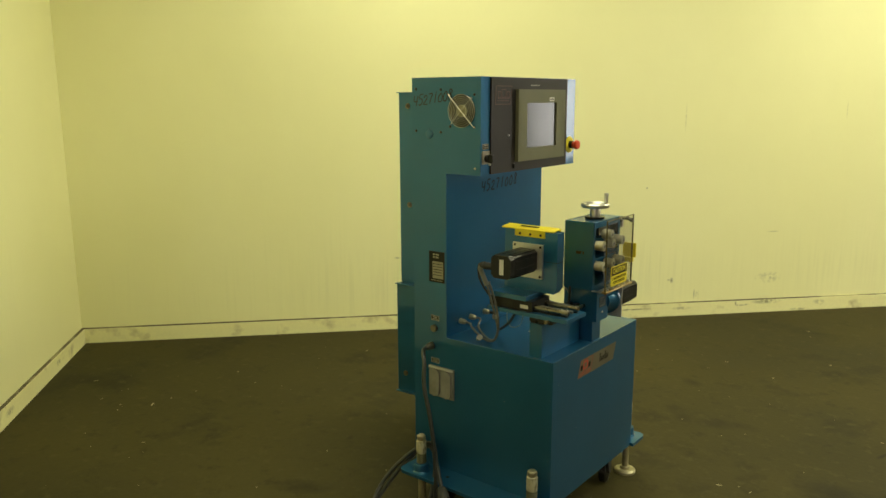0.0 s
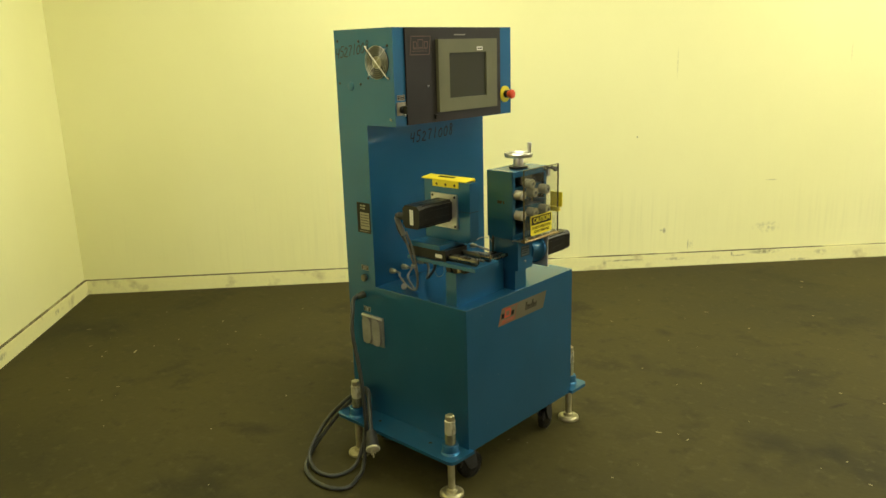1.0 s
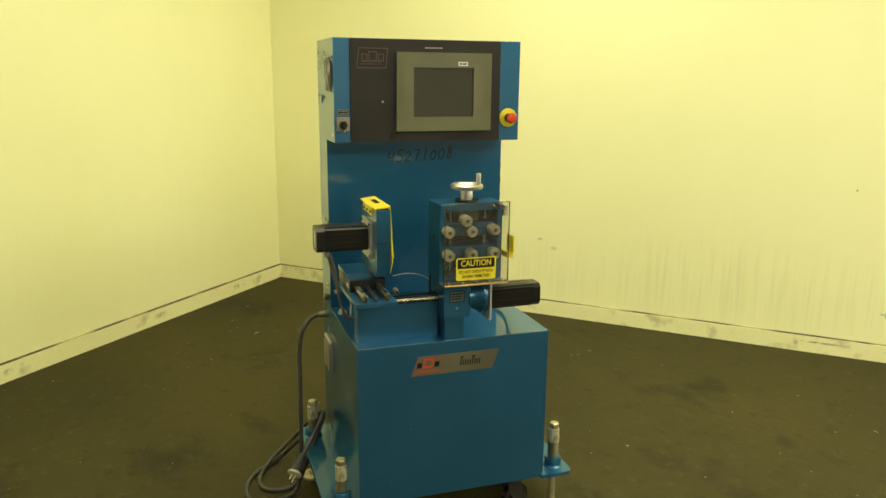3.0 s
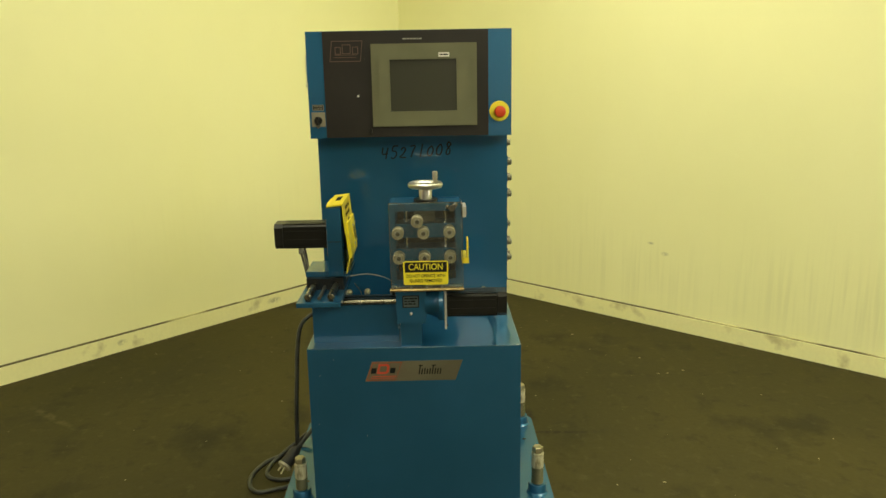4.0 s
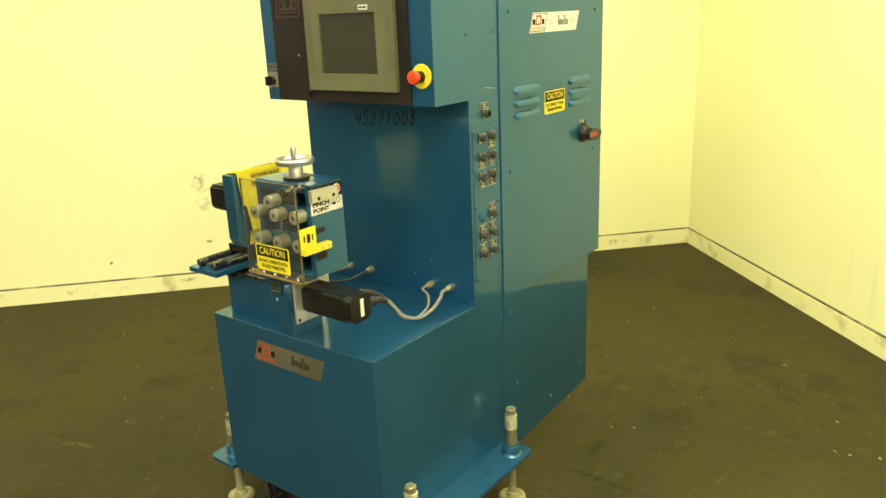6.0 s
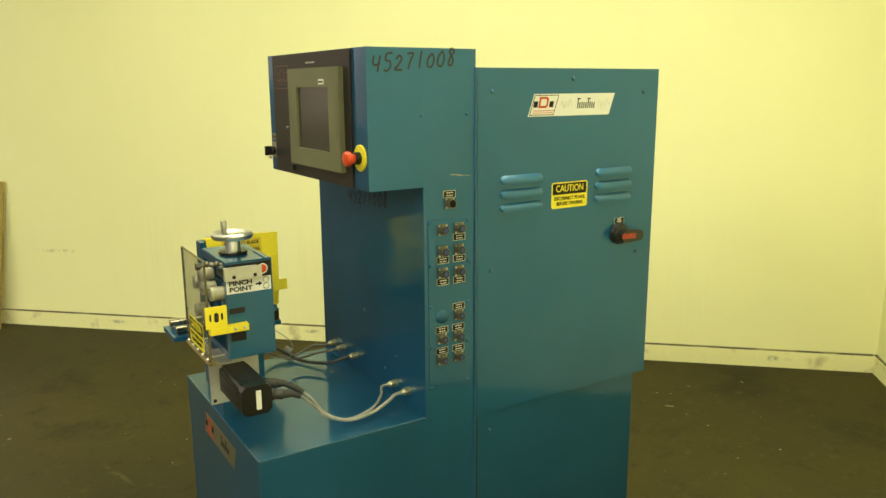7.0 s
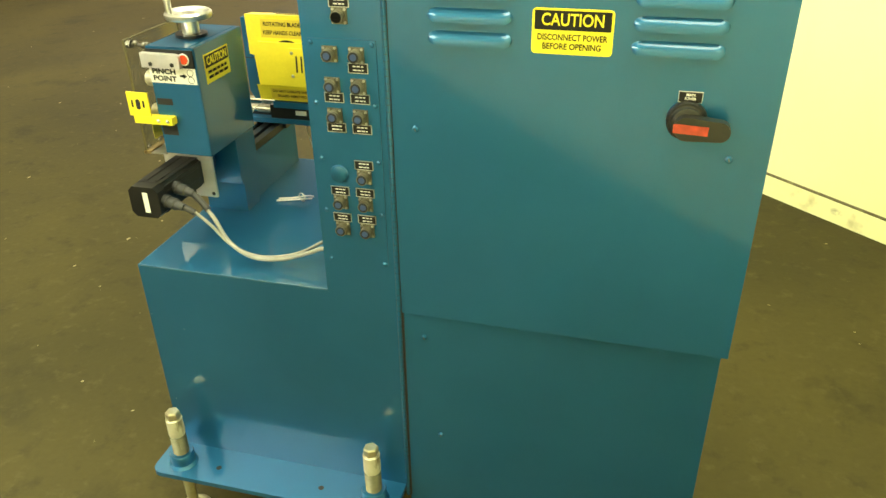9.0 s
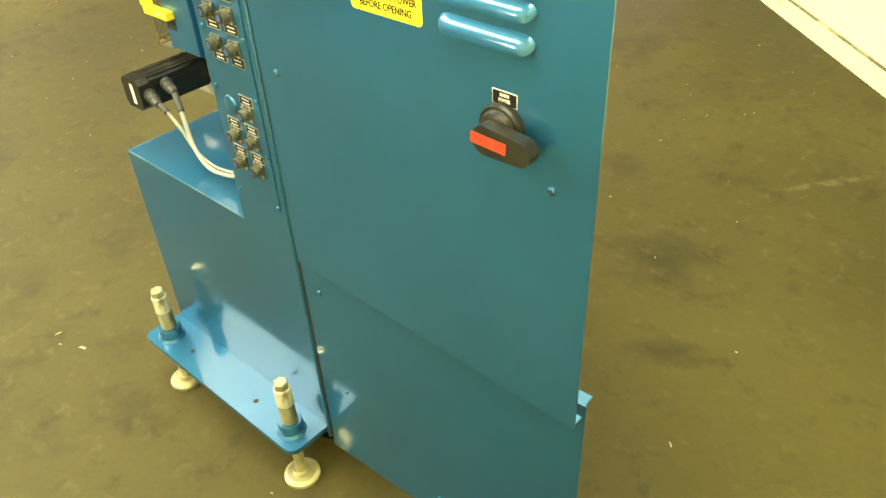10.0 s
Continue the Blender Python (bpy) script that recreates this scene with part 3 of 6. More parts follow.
skirting("baseboard_partition", SIDE_FACE + 0.018, END, 0.0, 0.021)
skirting("baseboard_side", SIDE_FACE, SIDE_FACE + 0.018, 0.0, 9.9, SIDE_TURN)


# ---- the machine ----
machine = thing("tube_cutting_machine", (-1.55, 2.51, 0), "blue-painted tube feeding and cutting machine on levelling feet", "machine")
X0, X1 = -1.85, -1.262          # back and front of the base
XC, XB = -1.70, -1.556          # front of the column and of the control box
Y0, Y1 = 2.191, 2.82
ZB, ZT, ZU, ZTOP = 0.153, 0.672, 1.26, 1.583
body = part("cabinet_body", add_prism(BM(), [(X0, ZB), (X1, ZB), (X1, ZT), (XC, ZT), (XC, ZU), (XB, ZU), (XB, ZTOP), (X0, ZTOP)], "y", Y0, Y1), BLUE, machine, "glossy blue sheet-steel cabinet", 0.005)

# pale tone for the painted highlight on table edges, and for paint chips
EDGE_GLINT_CHIP = worn("pale_edge_glint_and_chip", (0.10, 0.22, 0.30), (0.32, 0.42, 0.44), (0.25, 0.4), 40, 200, 0.05, coat=0.3)
e = 0.0018
for pts in (((X1 - e, Y0 + e, ZT - e), (X1 - e, Y1 - e, ZT - e)), ((XC, Y0 + e, ZT - e), (X1 - e, Y0 + e, ZT - e)), ((XC, Y1 - e, ZT - e), (X1 - e, Y1 - e, ZT - e))):
    part("edge_glint", add_cyl(BM(), pts[0], pts[1], 0.0019, 8), EDGE_GLINT_CHIP, body, "pale bead painting the table edge's highlight")

UP, RIGHTWARD = (0, 0, 1), (0, 1, 0)
chips = BM()
random.seed(8)
for k in range(14):
    side = random.choice(("front", "front", "right", "left"))
    near = random.choice((0.004, 0.03, 0.1, 0.25)) * random.random()
    z = random.uniform(ZB + 0.01, ZT - 0.01)
    a, b = random.uniform(0.0006, 0.0015), random.uniform(0.0006, 0.0025)
    if side == "front":
        y = random.choice((Y0 + 0.006 + near, Y1 - 0.006 - near))
        ring = [(X1 + 0.0005, y - a, z - b), (X1 + 0.0005, y + a, z - 0.6 * b), (X1 + 0.0005, y + 0.7 * a, z + b), (X1 + 0.0005, y - 0.8 * a, z + 0.5 * b)]
    else:
        y = Y1 + 0.0005 if side == "right" else Y0 - 0.0005
        x = X1 - 0.006 - near
        ring = [(x - a, y, z - b), (x + a, y, z - 0.6 * b), (x + 0.7 * a, y, z + b), (x - 0.8 * a, y, z + 0.5 * b)]
    chips.faces.new([chips.verts.new(p) for p in ring])
tagged(part("paint_chips", chips, EDGE_GLINT_CHIP, body, "small pale chips in the paint"), kind="stuff")


def on_front(x, y, z):
    return facing((x, y, z), RIGHTWARD, UP)


def on_right(x, z, y=Y1):
    return facing((x, y, z), (-1, 0, 0), UP)


def on_left(x, z, y=Y0):
    return facing((x, y, z), (1, 0, 0), UP)


screw_mesh = to_mesh("screw", add_turned(BM(), (0, 0, 0), (0, 0, 0.003), [(0, 0.0042), (0.5, 0.004), (1, 0.0022)], 10), STEEL)
dark_screw_mesh = to_mesh("dark_screw", add_turned(BM(), (0, 0, 0), (0, 0, 0.003), [(0, 0.0046), (0.5, 0.0044), (1, 0.0025)], 10), BLACK)


def bars(name, rows, w, h, material, parent, at, label):
    """Illegible print: rows of short bars."""
    bm = BM()
    random.seed(len(rows) + int(w * 10000))
    for k, y in enumerate(rows):
        x = -w / 2
        while x < w / 2 - h:
            run = min(w / 2 - x, h * random.uniform(1.2, 3.5))
            add_box(bm, x, x + run, y - h / 2, y + h / 2, 0, 0.0004)
            x += run + h * 0.6
    return part(name, bm, material, parent, label, at=at)


# control panel on the front of the box
XP = XB + 0.006
panel = part("control_panel", box_of(XB, XP, 2.243, 2.748, 1.262, 1.582), PANEL, machine, "matt black panel plate", 0.002)
emblem = flat("emblem", 0.112, 0.068, 0.0004, PANEL, panel, on_front(XP, 2.315, 1.523))
at = on_front(XP, 2.315, 1.523) @ pose(0, 0, 0.0005)
bm = BM()
for a, b, c, d in ((-0.044, 0.05, 0.029, 0.031), (-0.052, 0.042, -0.031, -0.029), (-0.036, 0.032, -0.012, -0.0105), (-0.04, 0.03, -0.019, -0.0175)):
    add_box(bm, a, b, c, d, 0, 0.0004)
add_prism(bm, [(-0.052, -0.03), (-0.05, -0.03), (-0.043, 0.03), (-0.045, 0.03)], "z", 0, 0.0004)
add_prism(bm, [(0.041, -0.03), (0.043, -0.03), (0.05, 0.03), (0.048, 0.03)], "z", 0, 0.0004)
for cx, w, h, cy in ((-0.026, 0.018, 0.022, 0.002), (0.0, 0.026, 0.028, 0.006), (0.027, 0.018, 0.022, 0.002)):
    for a, b, c, d in ((-w / 2, w / 2, h / 2 - 0.002, h / 2), (-w / 2, w / 2, -h / 2, -h / 2 + 0.002), (-w / 2, -w / 2 + 0.002, -h / 2 + 0.002, h / 2 - 0.002), (w / 2 - 0.002, w / 2, -h / 2 + 0.002, h / 2 - 0.002)):
        add_box(bm, cx + a, cx + b, cy + c, cy + d, 0, 0.0004)
part("outline", bm, ORANGE_INK, emblem, "faded red outline print", at=at)
part("latch_key", add_cyl(BM(), (XP, 2.346, 1.388), (XP + 0.005, 2.346, 1.388), 0.0034, 12, 0.001), STEEL, panel, "small bright lock")
part("latch_tab", box_of(XP, XP + 0.008, 2.375, 2.385, 1.273, 1.288), BLACK, panel, bevel=0.002)
bars("caption", [0.0], 0.058, 0.004, GREY_INK, panel, on_front(XP, 2.516, 1.557), "small pale caption strip")

# touch screen
XZ = XP + 0.013
bm = BM()
y0, y1, z0, z1 = 2.39, 2.712, 1.295, 1.543
a0, a1, b0, b1 = 2.446, 2.65, 1.34, 1.496
loops = []
for x, ring in ((XP, ((y0, z0), (y1, z0), (y1, z1), (y0, z1))), (XZ, ((y0, z0), (y1, z0), (y1, z1), (y0, z1))), (XZ, ((a0, b0), (a1, b0), (a1, b1), (a0, b1))), (XP, ((a0, b0), (a1, b0), (a1, b1), (a0, b1)))):
    loops.append([bm.verts.new((x, *p)) for p in ring])
for ra, rb in zip(loops, loops[1:] + loops[:1]):
    for i in range(4):
        bm.faces.new((ra[i], ra[(i + 1) % 4], rb[(i + 1) % 4], rb[i]))
touch = part("touch_screen", bm, BEZEL, machine, "grey-green bezel of the touch screen", 0.0018)
part("screen", box_of(XP, XP + 0.007, a0, a1, b0, b1), GLASS_DARK, touch, "dark glossy display")
flat("sticker", 0.033, 0.013, 0.0004, LABEL_WHITE, touch, on_front(XZ, 2.612, 1.5085), "small white sticker")
bars("print", [0.0], 0.026, 0.004, INK, touch, on_front(XZ + 0.0006, 2.612, 1.5085), "black print")
slot_mesh = to_mesh("vent_ridge", box_of(0, 0.0016, -0.009, 0.009, -0.0009, 0.0009), BEZEL)
for k in range(20):
    for y in (y0 + 0.016, y1 - 0.016):
        piece("vent_ridge", slot_mesh, touch, (XZ - 0.0002, y, 1.345 + 0.0085 * k))

# emergency stop
stop = part("emergency_stop", add_turned(BM(), (XB, 2.782, 1.335), (XB + 0.004, 2.782, 1.335), [(0, 0.031), (0.7, 0.031), (1, 0.0295)], 32), LABEL_YELLOW, machine, "yellow legend ring")
part("collar", add_cyl(BM(), (XB + 0.004, 2.782, 1.335), (XB + 0.018, 2.782, 1.335), 0.0145, 24, 0.001), BLACK, stop, "black collar")
part("mushroom_button", add_turned(BM(), (XB + 0.016, 2.782, 1.335), (XB + 0.042, 2.782, 1.335), [(0, 0.011), (0.35, 0.012), (0.5, 0.017), (0.72, 0.0178), (0.92, 0.0155), (1, 0.009)], 32), RED, stop, "red mushroom button")

# key selector switch
switch = flat("selector_switch", 0.042, 0.044, 0.003, LABEL_SILVER, machine, on_front(XB, 2.219, 1.319), "brushed square switch plate", 0.001)
part("bush", add_cyl(BM(), (XB + 0.003, 2.219, 1.316), (XB + 0.014, 2.219, 1.316), 0.0125, 20, 0.002), BLACK, switch)
part("knob", box_of(XB + 0.012, XB + 0.032, 2.215, 2.223, 1.303, 1.329), BLACK, switch, "black turn knob", 0.002)
part("key_tag", add_cyl(BM(), (XB + 0.014, 2.2195, 1.298), (XB + 0.02, 2.2195, 1.297), 0.004, 10), STEEL, switch)
legend = flat("legend_plate", 0.034, 0.018, 0.0012, LABEL_SILVER, machine, on_front(XB, 2.219, 1.355), "small framed legend plate")
flat("field", 0.03, 0.014, 0.0003, LABEL_BLACK, legend, on_front(XB + 0.0012, 2.219, 1.355))
bars("print", [0.0035, -0.0035], 0.024, 0.0028, LABEL_SILVER, legend, on_front(XB + 0.0016, 2.219, 1.355), "pale print")

handwriting("inked_number", "45271008", 0.038, 0.030, 0.0046, machine, on_front(XC, 2.402, 1.176), "hand-inked number 45271008", 0.0016)
handwriting("inked_number", "45271008", 0.036, 0.028, 0.0046, machine, on_right(-1.572, 1.528), "hand-inked number 45271008", 0.0022)
handwriting("inked_number", "45271008", 0.034, 0.0215, 0.0036, machine, on_left(-1.842, 1.487), "hand-inked number 45271008", 0.0028)

# left side: fan, plates, outlets
fan = part("cooling_fan", add_cyl(BM(), (-1.632, Y0 - 0.0015, 1.472), (-1.632, Y0 + 0.0, 1.472), 0.054, 40), DARK, machine, "dark fan opening")
for k in range(6):
    part("guard_ring", add_ring(BM(), (-1.632, Y0 - 0.006, 1.472), (0, 1, 0), 0.054 - 0.0068 * k, 0.0009, 40, 6), STEEL, fan, "bright wire ring")
part("hub", add_cyl(BM(), (-1.632, Y0 - 0.004, 1.472), (-1.632, Y0 - 0.001, 1.472), 0.021, 24), worn("aged_hub_label", (0.26, 0.25, 0.16), (0.42, 0.40, 0.28), (0.5, 0.6), 60, 200, 0.05), fan, "pale hub label")
for a in (45, 135):
    d = Vector((math.cos(radians(a)), 0, math.sin(radians(a)))) * (0.072 if a == 135 else 0.058)
    c = Vector((-1.632, Y0 - 0.008, 1.472))
    part("guard_bar", add_hose(BM(), (c - d + Vector((0, 0.007, 0)), c - 0.9 * d, c + 0.9 * d, c + d + Vector((0, 0.007, 0))), 0.0009 if a == 45 else 0.0013, 6), ALUMINIUM, fan, "bright wire bar")
for x, z in ((-1.832, 1.545), (-1.722, 1.542), (-1.832, 1.402), (-1.722, 1.400), (-1.582, 1.525), (-1.682, 1.42), (-1.582, 1.42)):
    piece("screw", dark_screw_mesh, machine, on_left(x, z))
piece("screw", screw_mesh, machine, on_left(-1.578, 1.283))
part("hole_plug", add_turned(BM(), (-1.773, Y0, 1.392), (-1.773, Y0 - 0.004, 1.392), [(0, 0.016), (0.6, 0.015), (1, 0.011)], 24), BLUE, machine, "blue blanking plug")
plate = flat("rating_plate", 0.07, 0.112, 0.001, LABEL_BLACK, machine, on_left(-1.743, 0.926), "black rating plate with a pale table")
flat("table", 0.048, 0.062, 0.0004, LABEL_SILVER, plate, on_left(-1.738, 0.915, Y0 - 0.001), "pale ruled table")
bars("print", [0.022, 0.012, 0.002, -0.008, -0.018], 0.04, 0.0022, INK, plate, on_left(-1.738, 0.915, Y0 - 0.0015), "black print")
bars("heading", [0.006, -0.004], 0.034, 0.006, LABEL_SILVER, plate, on_left(-1.743, 0.965, Y0 - 0.001), "pale print")
bars("footer", [0.0], 0.05, 0.003, LABEL_SILVER, plate, on_left(-1.743, 0.877, Y0 - 0.001), "pale print")

tag_mesh = to_mesh("label_plate", box_of(-0.018, 0.018, -0.009, 0.009, 0, 0.001), STEEL)
field_mesh = to_mesh("field", box_of(-0.0165, 0.0165, -0.0075, 0.0075, 0.001, 0.0013), LABEL_BLACK)
print_bm = BM()
random.seed(5)
for yy in (0.0032, -0.0032):
    xx = -0.009
    while xx < 0.008:
        run = random.uniform(0.003, 0.007)
        add_box(print_bm, xx, min(xx + run, 0.010), yy - 0.0011, yy + 0.0011, 0.0013, 0.0016)
        xx += run + 0.0015
print_mesh = to_mesh("print", print_bm, LABEL_WHITE)


def tag_plate(at, label="small black label plate with pale print"):
    ob = piece("label_plate", tag_mesh, machine, at, label)
    for name, me in (("field", field_mesh), ("print", print_mesh)):
        piece(name, me, ob, at)


tag_plate(on_left(-1.752, 0.737))
part("side_socket", add_cyl(BM(), (-1.752, Y0, 0.70), (-1.752, Y0 - 0.014, 0.70), 0.013, 16, 0.002), BRASS, machine, "small round connector")
tag_plate(on_left(-1.752, 0.577))
outlet = flat("outlet_cover", 0.112, 0.114, 0.006, GREY_PLASTIC, machine, on_left(-1.721, 0.5), "grey weatherproof double outlet cover", 0.0015)
for dx in (-0.026, 0.026):
    bm = BM()
    rim = [(dx + 0.022 * math.cos(a) , (0.03 if math.sin(a) > 0 else -0.03) + 0.022 * math.sin(a)) for a in [2 * math.pi * k / 24 for k in range(24)]]
    add_prism(bm, rim, "z", 0.006, 0.015)
    part("flip_lid", bm, GREY_PLASTIC, outlet, bevel=0.003, at=on_left(-1.721, 0.497))
part("hinge_bar", add_cyl(BM(), (-1.775, Y0 - 0.009, 0.553), (-1.667, Y0 - 0.009, 0.553), 0.004, 10), ALUMINIUM, outlet)
gland = part("cord_gland", add_turned(BM(), (-1.768, Y0, 0.63), (-1.768, Y0 - 0.034, 0.63), [(0, 0.0135), (0.35, 0.0135), (0.36, 0.0115), (0.75, 0.0115), (1, 0.0085)], 16), BRASS, machine, "dull cord gland")

# right side: connector panel, connectors, hinge
blue_screw_mesh = to_mesh("painted_screw", add_turned(BM(), (0, 0, 0), (0, 0, 0.003), [(0, 0.0045), (0.5, 0.0042), (1, 0.0022)], 10), BLUE)
side_panel = part("connector_panel", box_of(-1.834, -1.711, Y1, Y1 + 0.002, 0.744, 1.178), BLUE, machine, "screwed blue connector plate", 0.0008)
for z in (1.171, 1.065, 0.96, 0.855, 0.749):
    for x in (-1.717, -1.827):
        piece("screw", blue_screw_mesh, side_panel, on_right(x, z, Y1 + 0.002))
flange_mesh = to_mesh("flange", box_of(-0.0135, 0.0135, -0.0135, 0.0135, 0, 0.003), BRASS, 0.001)
barrel_mesh = to_mesh("barrel", add_turned(BM(), (0, 0, 0.003), (0, 0, 0.017), [(0, 0.0115), (0.5, 0.0115), (0.52, 0.0105), (1, 0.0105)], 20), BRASS)
insert_mesh = to_mesh("insert", add_cyl(BM(), (0, 0, 0.0165), (0, 0, 0.0186), 0.0058, 16), CONNECTOR_BLUE)
recess_mesh = to_mesh("recess", add_cyl(BM(), (0, 0, 0.0165), (0, 0, 0.0176), 0.009, 20), DARK)
black_insert = to_mesh("insert", add_cyl(BM(), (0, 0, 0.0165), (0, 0, 0.0176), 0.0085, 20), LABEL_BLACK)
bolt_mesh = to_mesh("bolt", add_cyl(BM(), (0, 0, 0.003), (0, 0, 0.0048), 0.0024, 8), STEEL)


def connector(at, insert):
    ob = piece("round_connector", flange_mesh, machine, at, "olive military-style round connector")
    piece("barrel", barrel_mesh, ob, at)
    piece("recess", recess_mesh, ob, at, "dark recess")
    piece("insert", insert, ob, at, "dark blue insert")
    for dx, dy in ((0.0105, 0.0105), (-0.0105, -0.0105), (0.0105, -0.0105), (-0.0105, 0.0105)):
        piece("bolt", bolt_mesh, ob, at @ pose(dx, dy, 0))


connector(on_right(-1.773, 1.217), black_insert)
tag_plate(on_right(-1.773, 1.239))
YP = Y1 + 0.002
for z, rows in ((1.153, (False, True)), (1.099, (True, True)), (1.044, (True, True))):
    for x, tag in zip((-1.751, -1.799), rows):
        connector(on_right(x, z, YP), insert_mesh)
        if tag:
            tag_plate(on_right(x - 0.001, z - 0.0225, YP))
for z, xs in ((0.93, (-1.798,)), (0.875, (-1.748, -1.797)), (0.82, (-1.748, -1.797))):
    for x in xs:
        connector(on_right(x, z, YP), insert_mesh)
        tag_plate(on_right(x, z + 0.0225, YP))
part("hole_plug", add_turned(BM(), (-1.749, YP, 0.932), (-1.749, YP + 0.004, 0.932), [(0, 0.0175), (0.7, 0.0165), (1, 0.014)], 28), BLUE, machine, "blue blanking plug")
for x, z in ((-1.697, 1.43), (-1.824, 1.431)):
    piece("screw", blue_screw_mesh, machine, on_right(x, z))
hinge = part("piano_hinge", add_cyl(BM(), (-1.8502, Y1 + 0.0005, 0.135), (-1.8502, Y1 + 0.0005, 1.54), 0.0045, 10), BLUE, machine, "long painted piano hinge")
# dark strip painted for the shade in the door gap
part("hinge_strip", box_of(-1.8592, -1.8542, Y1 - 0.006, Y1 + 0.0004, 0.135, 1.54), DARK, hinge, "dark strip painting the shaded gap beside the hinge")
knuckle = BM()
for k in range(110):
    add_ring(knuckle, (-1.8502, Y1 + 0.0005, 0.145 + 0.0125 * k), (0, 0, 1), 0.0043, 0.0006, 8, 4)
tagged(part("knuckle_gaps", knuckle, DARK, hinge), kind="stuff")

scuff = BM()
for dx, dz, w, h in ((0.0, 0.0, 0.026, 0.003), (0.018, 0.0025, 0.03, 0.0022), (-0.02, -0.002, 0.018, 0.0018)):
    scuff.faces.new([scuff.verts.new((-1.808 + dx + p * w, Y1 + 0.0006, 1.283 + dz + q * h)) for p, q in ((-0.5, -0.2), (-0.1, -0.5), (0.5, -0.1), (0.2, 0.5))])
tagged(part("scuff", scuff, worn("tan_scuff", (0.20, 0.22, 0.18), (0.36, 0.35, 0.26), (0.5, 0.6), 60, 200, 0.05), body, "pale tan scuff in the paint"), kind="stuff")

# doors swung open behind the column
M_UP = pose(-1.856, Y1 + 0.001, 0, 0, 0, -0.6)
M_LOW = pose(-1.856, Y1 - 0.001, 0, 0, 0, 2.9)


def door_leaf(name, at, z0, z1, width, label):
    bm = BM()
    add_box(bm, -width, -0.0005, -0.003, 0.0, z0, z1)
    leaf = part(name, bm, BLUE, machine, label, 0.0012, at)
    for q in ((-width + 0.003, -0.03, -0.024, -0.003, z1 - 0.003, z1), (-width + 0.003, -0.03, -0.024, -0.003, z0, z0 + 0.003)):
        part("folded_edge", box_of(*q), BLUE, leaf, at=at)
    return leaf


door = door_leaf("upper_door", M_UP, 0.641, 1.54, 0.617, "blue cabinet door swung open")
low = door_leaf("lower_door", M_LOW, 0.108, 0.649, 0.612, "plain blue lower door swung open")


def on_door(x, z, m=None):
    """A place on the outside of the open door, x as in the world."""
    m = m or M_UP
    return m @ facing((x + 1.856, 0.0, z), (-1, 0, 0), UP)


def louvre():
    """A pressed hood with rounded ends, open along its lower edge."""
    bm = BM()
    n, w, h, d = 28, 0.138, 0.022, 0.0105
    prof = [(h * k / 7, d * math.cos(0.5 * math.pi * (k / 7) ** 1.5)) for k in range(8)]
    rows = []
    for i in range(n + 1):
        x = -w / 2 * math.cos(math.pi * i / n)
        e = min(1.0, (w / 2 - abs(x)) / 0.017)
        r = math.sqrt(max(0.0, 1 - (1 - e) ** 2))
        rows.append([bm.verts.new((x, -h / 2 + h * 0.5 * (1 - r) + a * r, b * r + 0.0002)) for a, b in prof])
    for r0, r1 in zip(rows, rows[1:]):
        for k in range(7):
            bm.faces.new((r0[k], r0[k + 1], r1[k + 1], r1[k]))
    bmesh.ops.remove_doubles(bm, verts=bm.verts, dist=1e-5)
    return to_mesh("louvre", bm, BLUE)


louvre_mesh = louvre()
mouth_mesh = to_mesh("louvre_mouth", box_of(-0.054, 0.054, -0.0108, -0.009, 0.0002, 0.0075), DARK)
inner_mesh = to_mesh("louvre_slot", box_of(-0.058, 0.058, -0.0085, 0.0085, -0.0038, -0.0031), DARK)
for x in (-1.994, -2.315):
    for z in (1.262, 1.226, 1.19):
        at = on_door(x, z)
        lv = piece("louvre", louvre_mesh, door, at, "pressed louvre")
        piece("mouth", mouth_mesh, lv, at, "dark slot")
        piece("inner_slot", inner_mesh, lv, at, "dark opening on the inside")


def caution(parent, at, w, h, lines, split=0.47):
    """A caution label: black head with yellow lettering over yellow with black lines."""
    r = 0.05 * w
    rim = [(sx * (w / 2 - r) + r * math.cos(q), sy * (h / 2 - r) + r * math.sin(q)) for sx, sy, q0 in ((1, 1, 0.0), (-1, 1, 0.5), (-1, -1, 1.0), (1, -1, 1.5)) for q in [math.pi * (q0 + k / 6) for k in range(4)]]
    ob = part("caution_label", add_prism(BM(), rim, "z", 0, 0.0006), LABEL_YELLOW, parent, "yellow and black caution label", at=at)
    hh = h * split
    part("heading_field", box_of(-w * 0.47, w * 0.47, h / 2 - hh, h / 2 - h * 0.045, 0.0006, 0.0009), LABEL_BLACK, ob, at=at)
    words("heading", "CAUTION", hh * 0.8, LABEL_YELLOW, ob, at @ pose(0, h / 2 - hh * 0.54, 0.0012), "yellow word CAUTION", w * 0.76, 0.0003)
    room = h - hh
    for k, line in enumerate(lines):
        words("line", line, room * 0.36, INK, ob, at @ pose(0, h / 2 - hh - room * (0.30 + 0.38 * k), 0.001), "", w * (0.86 if k == 0 else 0.72), 0.0002)
    return ob


caution(door, on_door(-2.156, 1.208), 0.125, 0.07, ["DISCONNECT POWER", "BEFORE OPENING"])


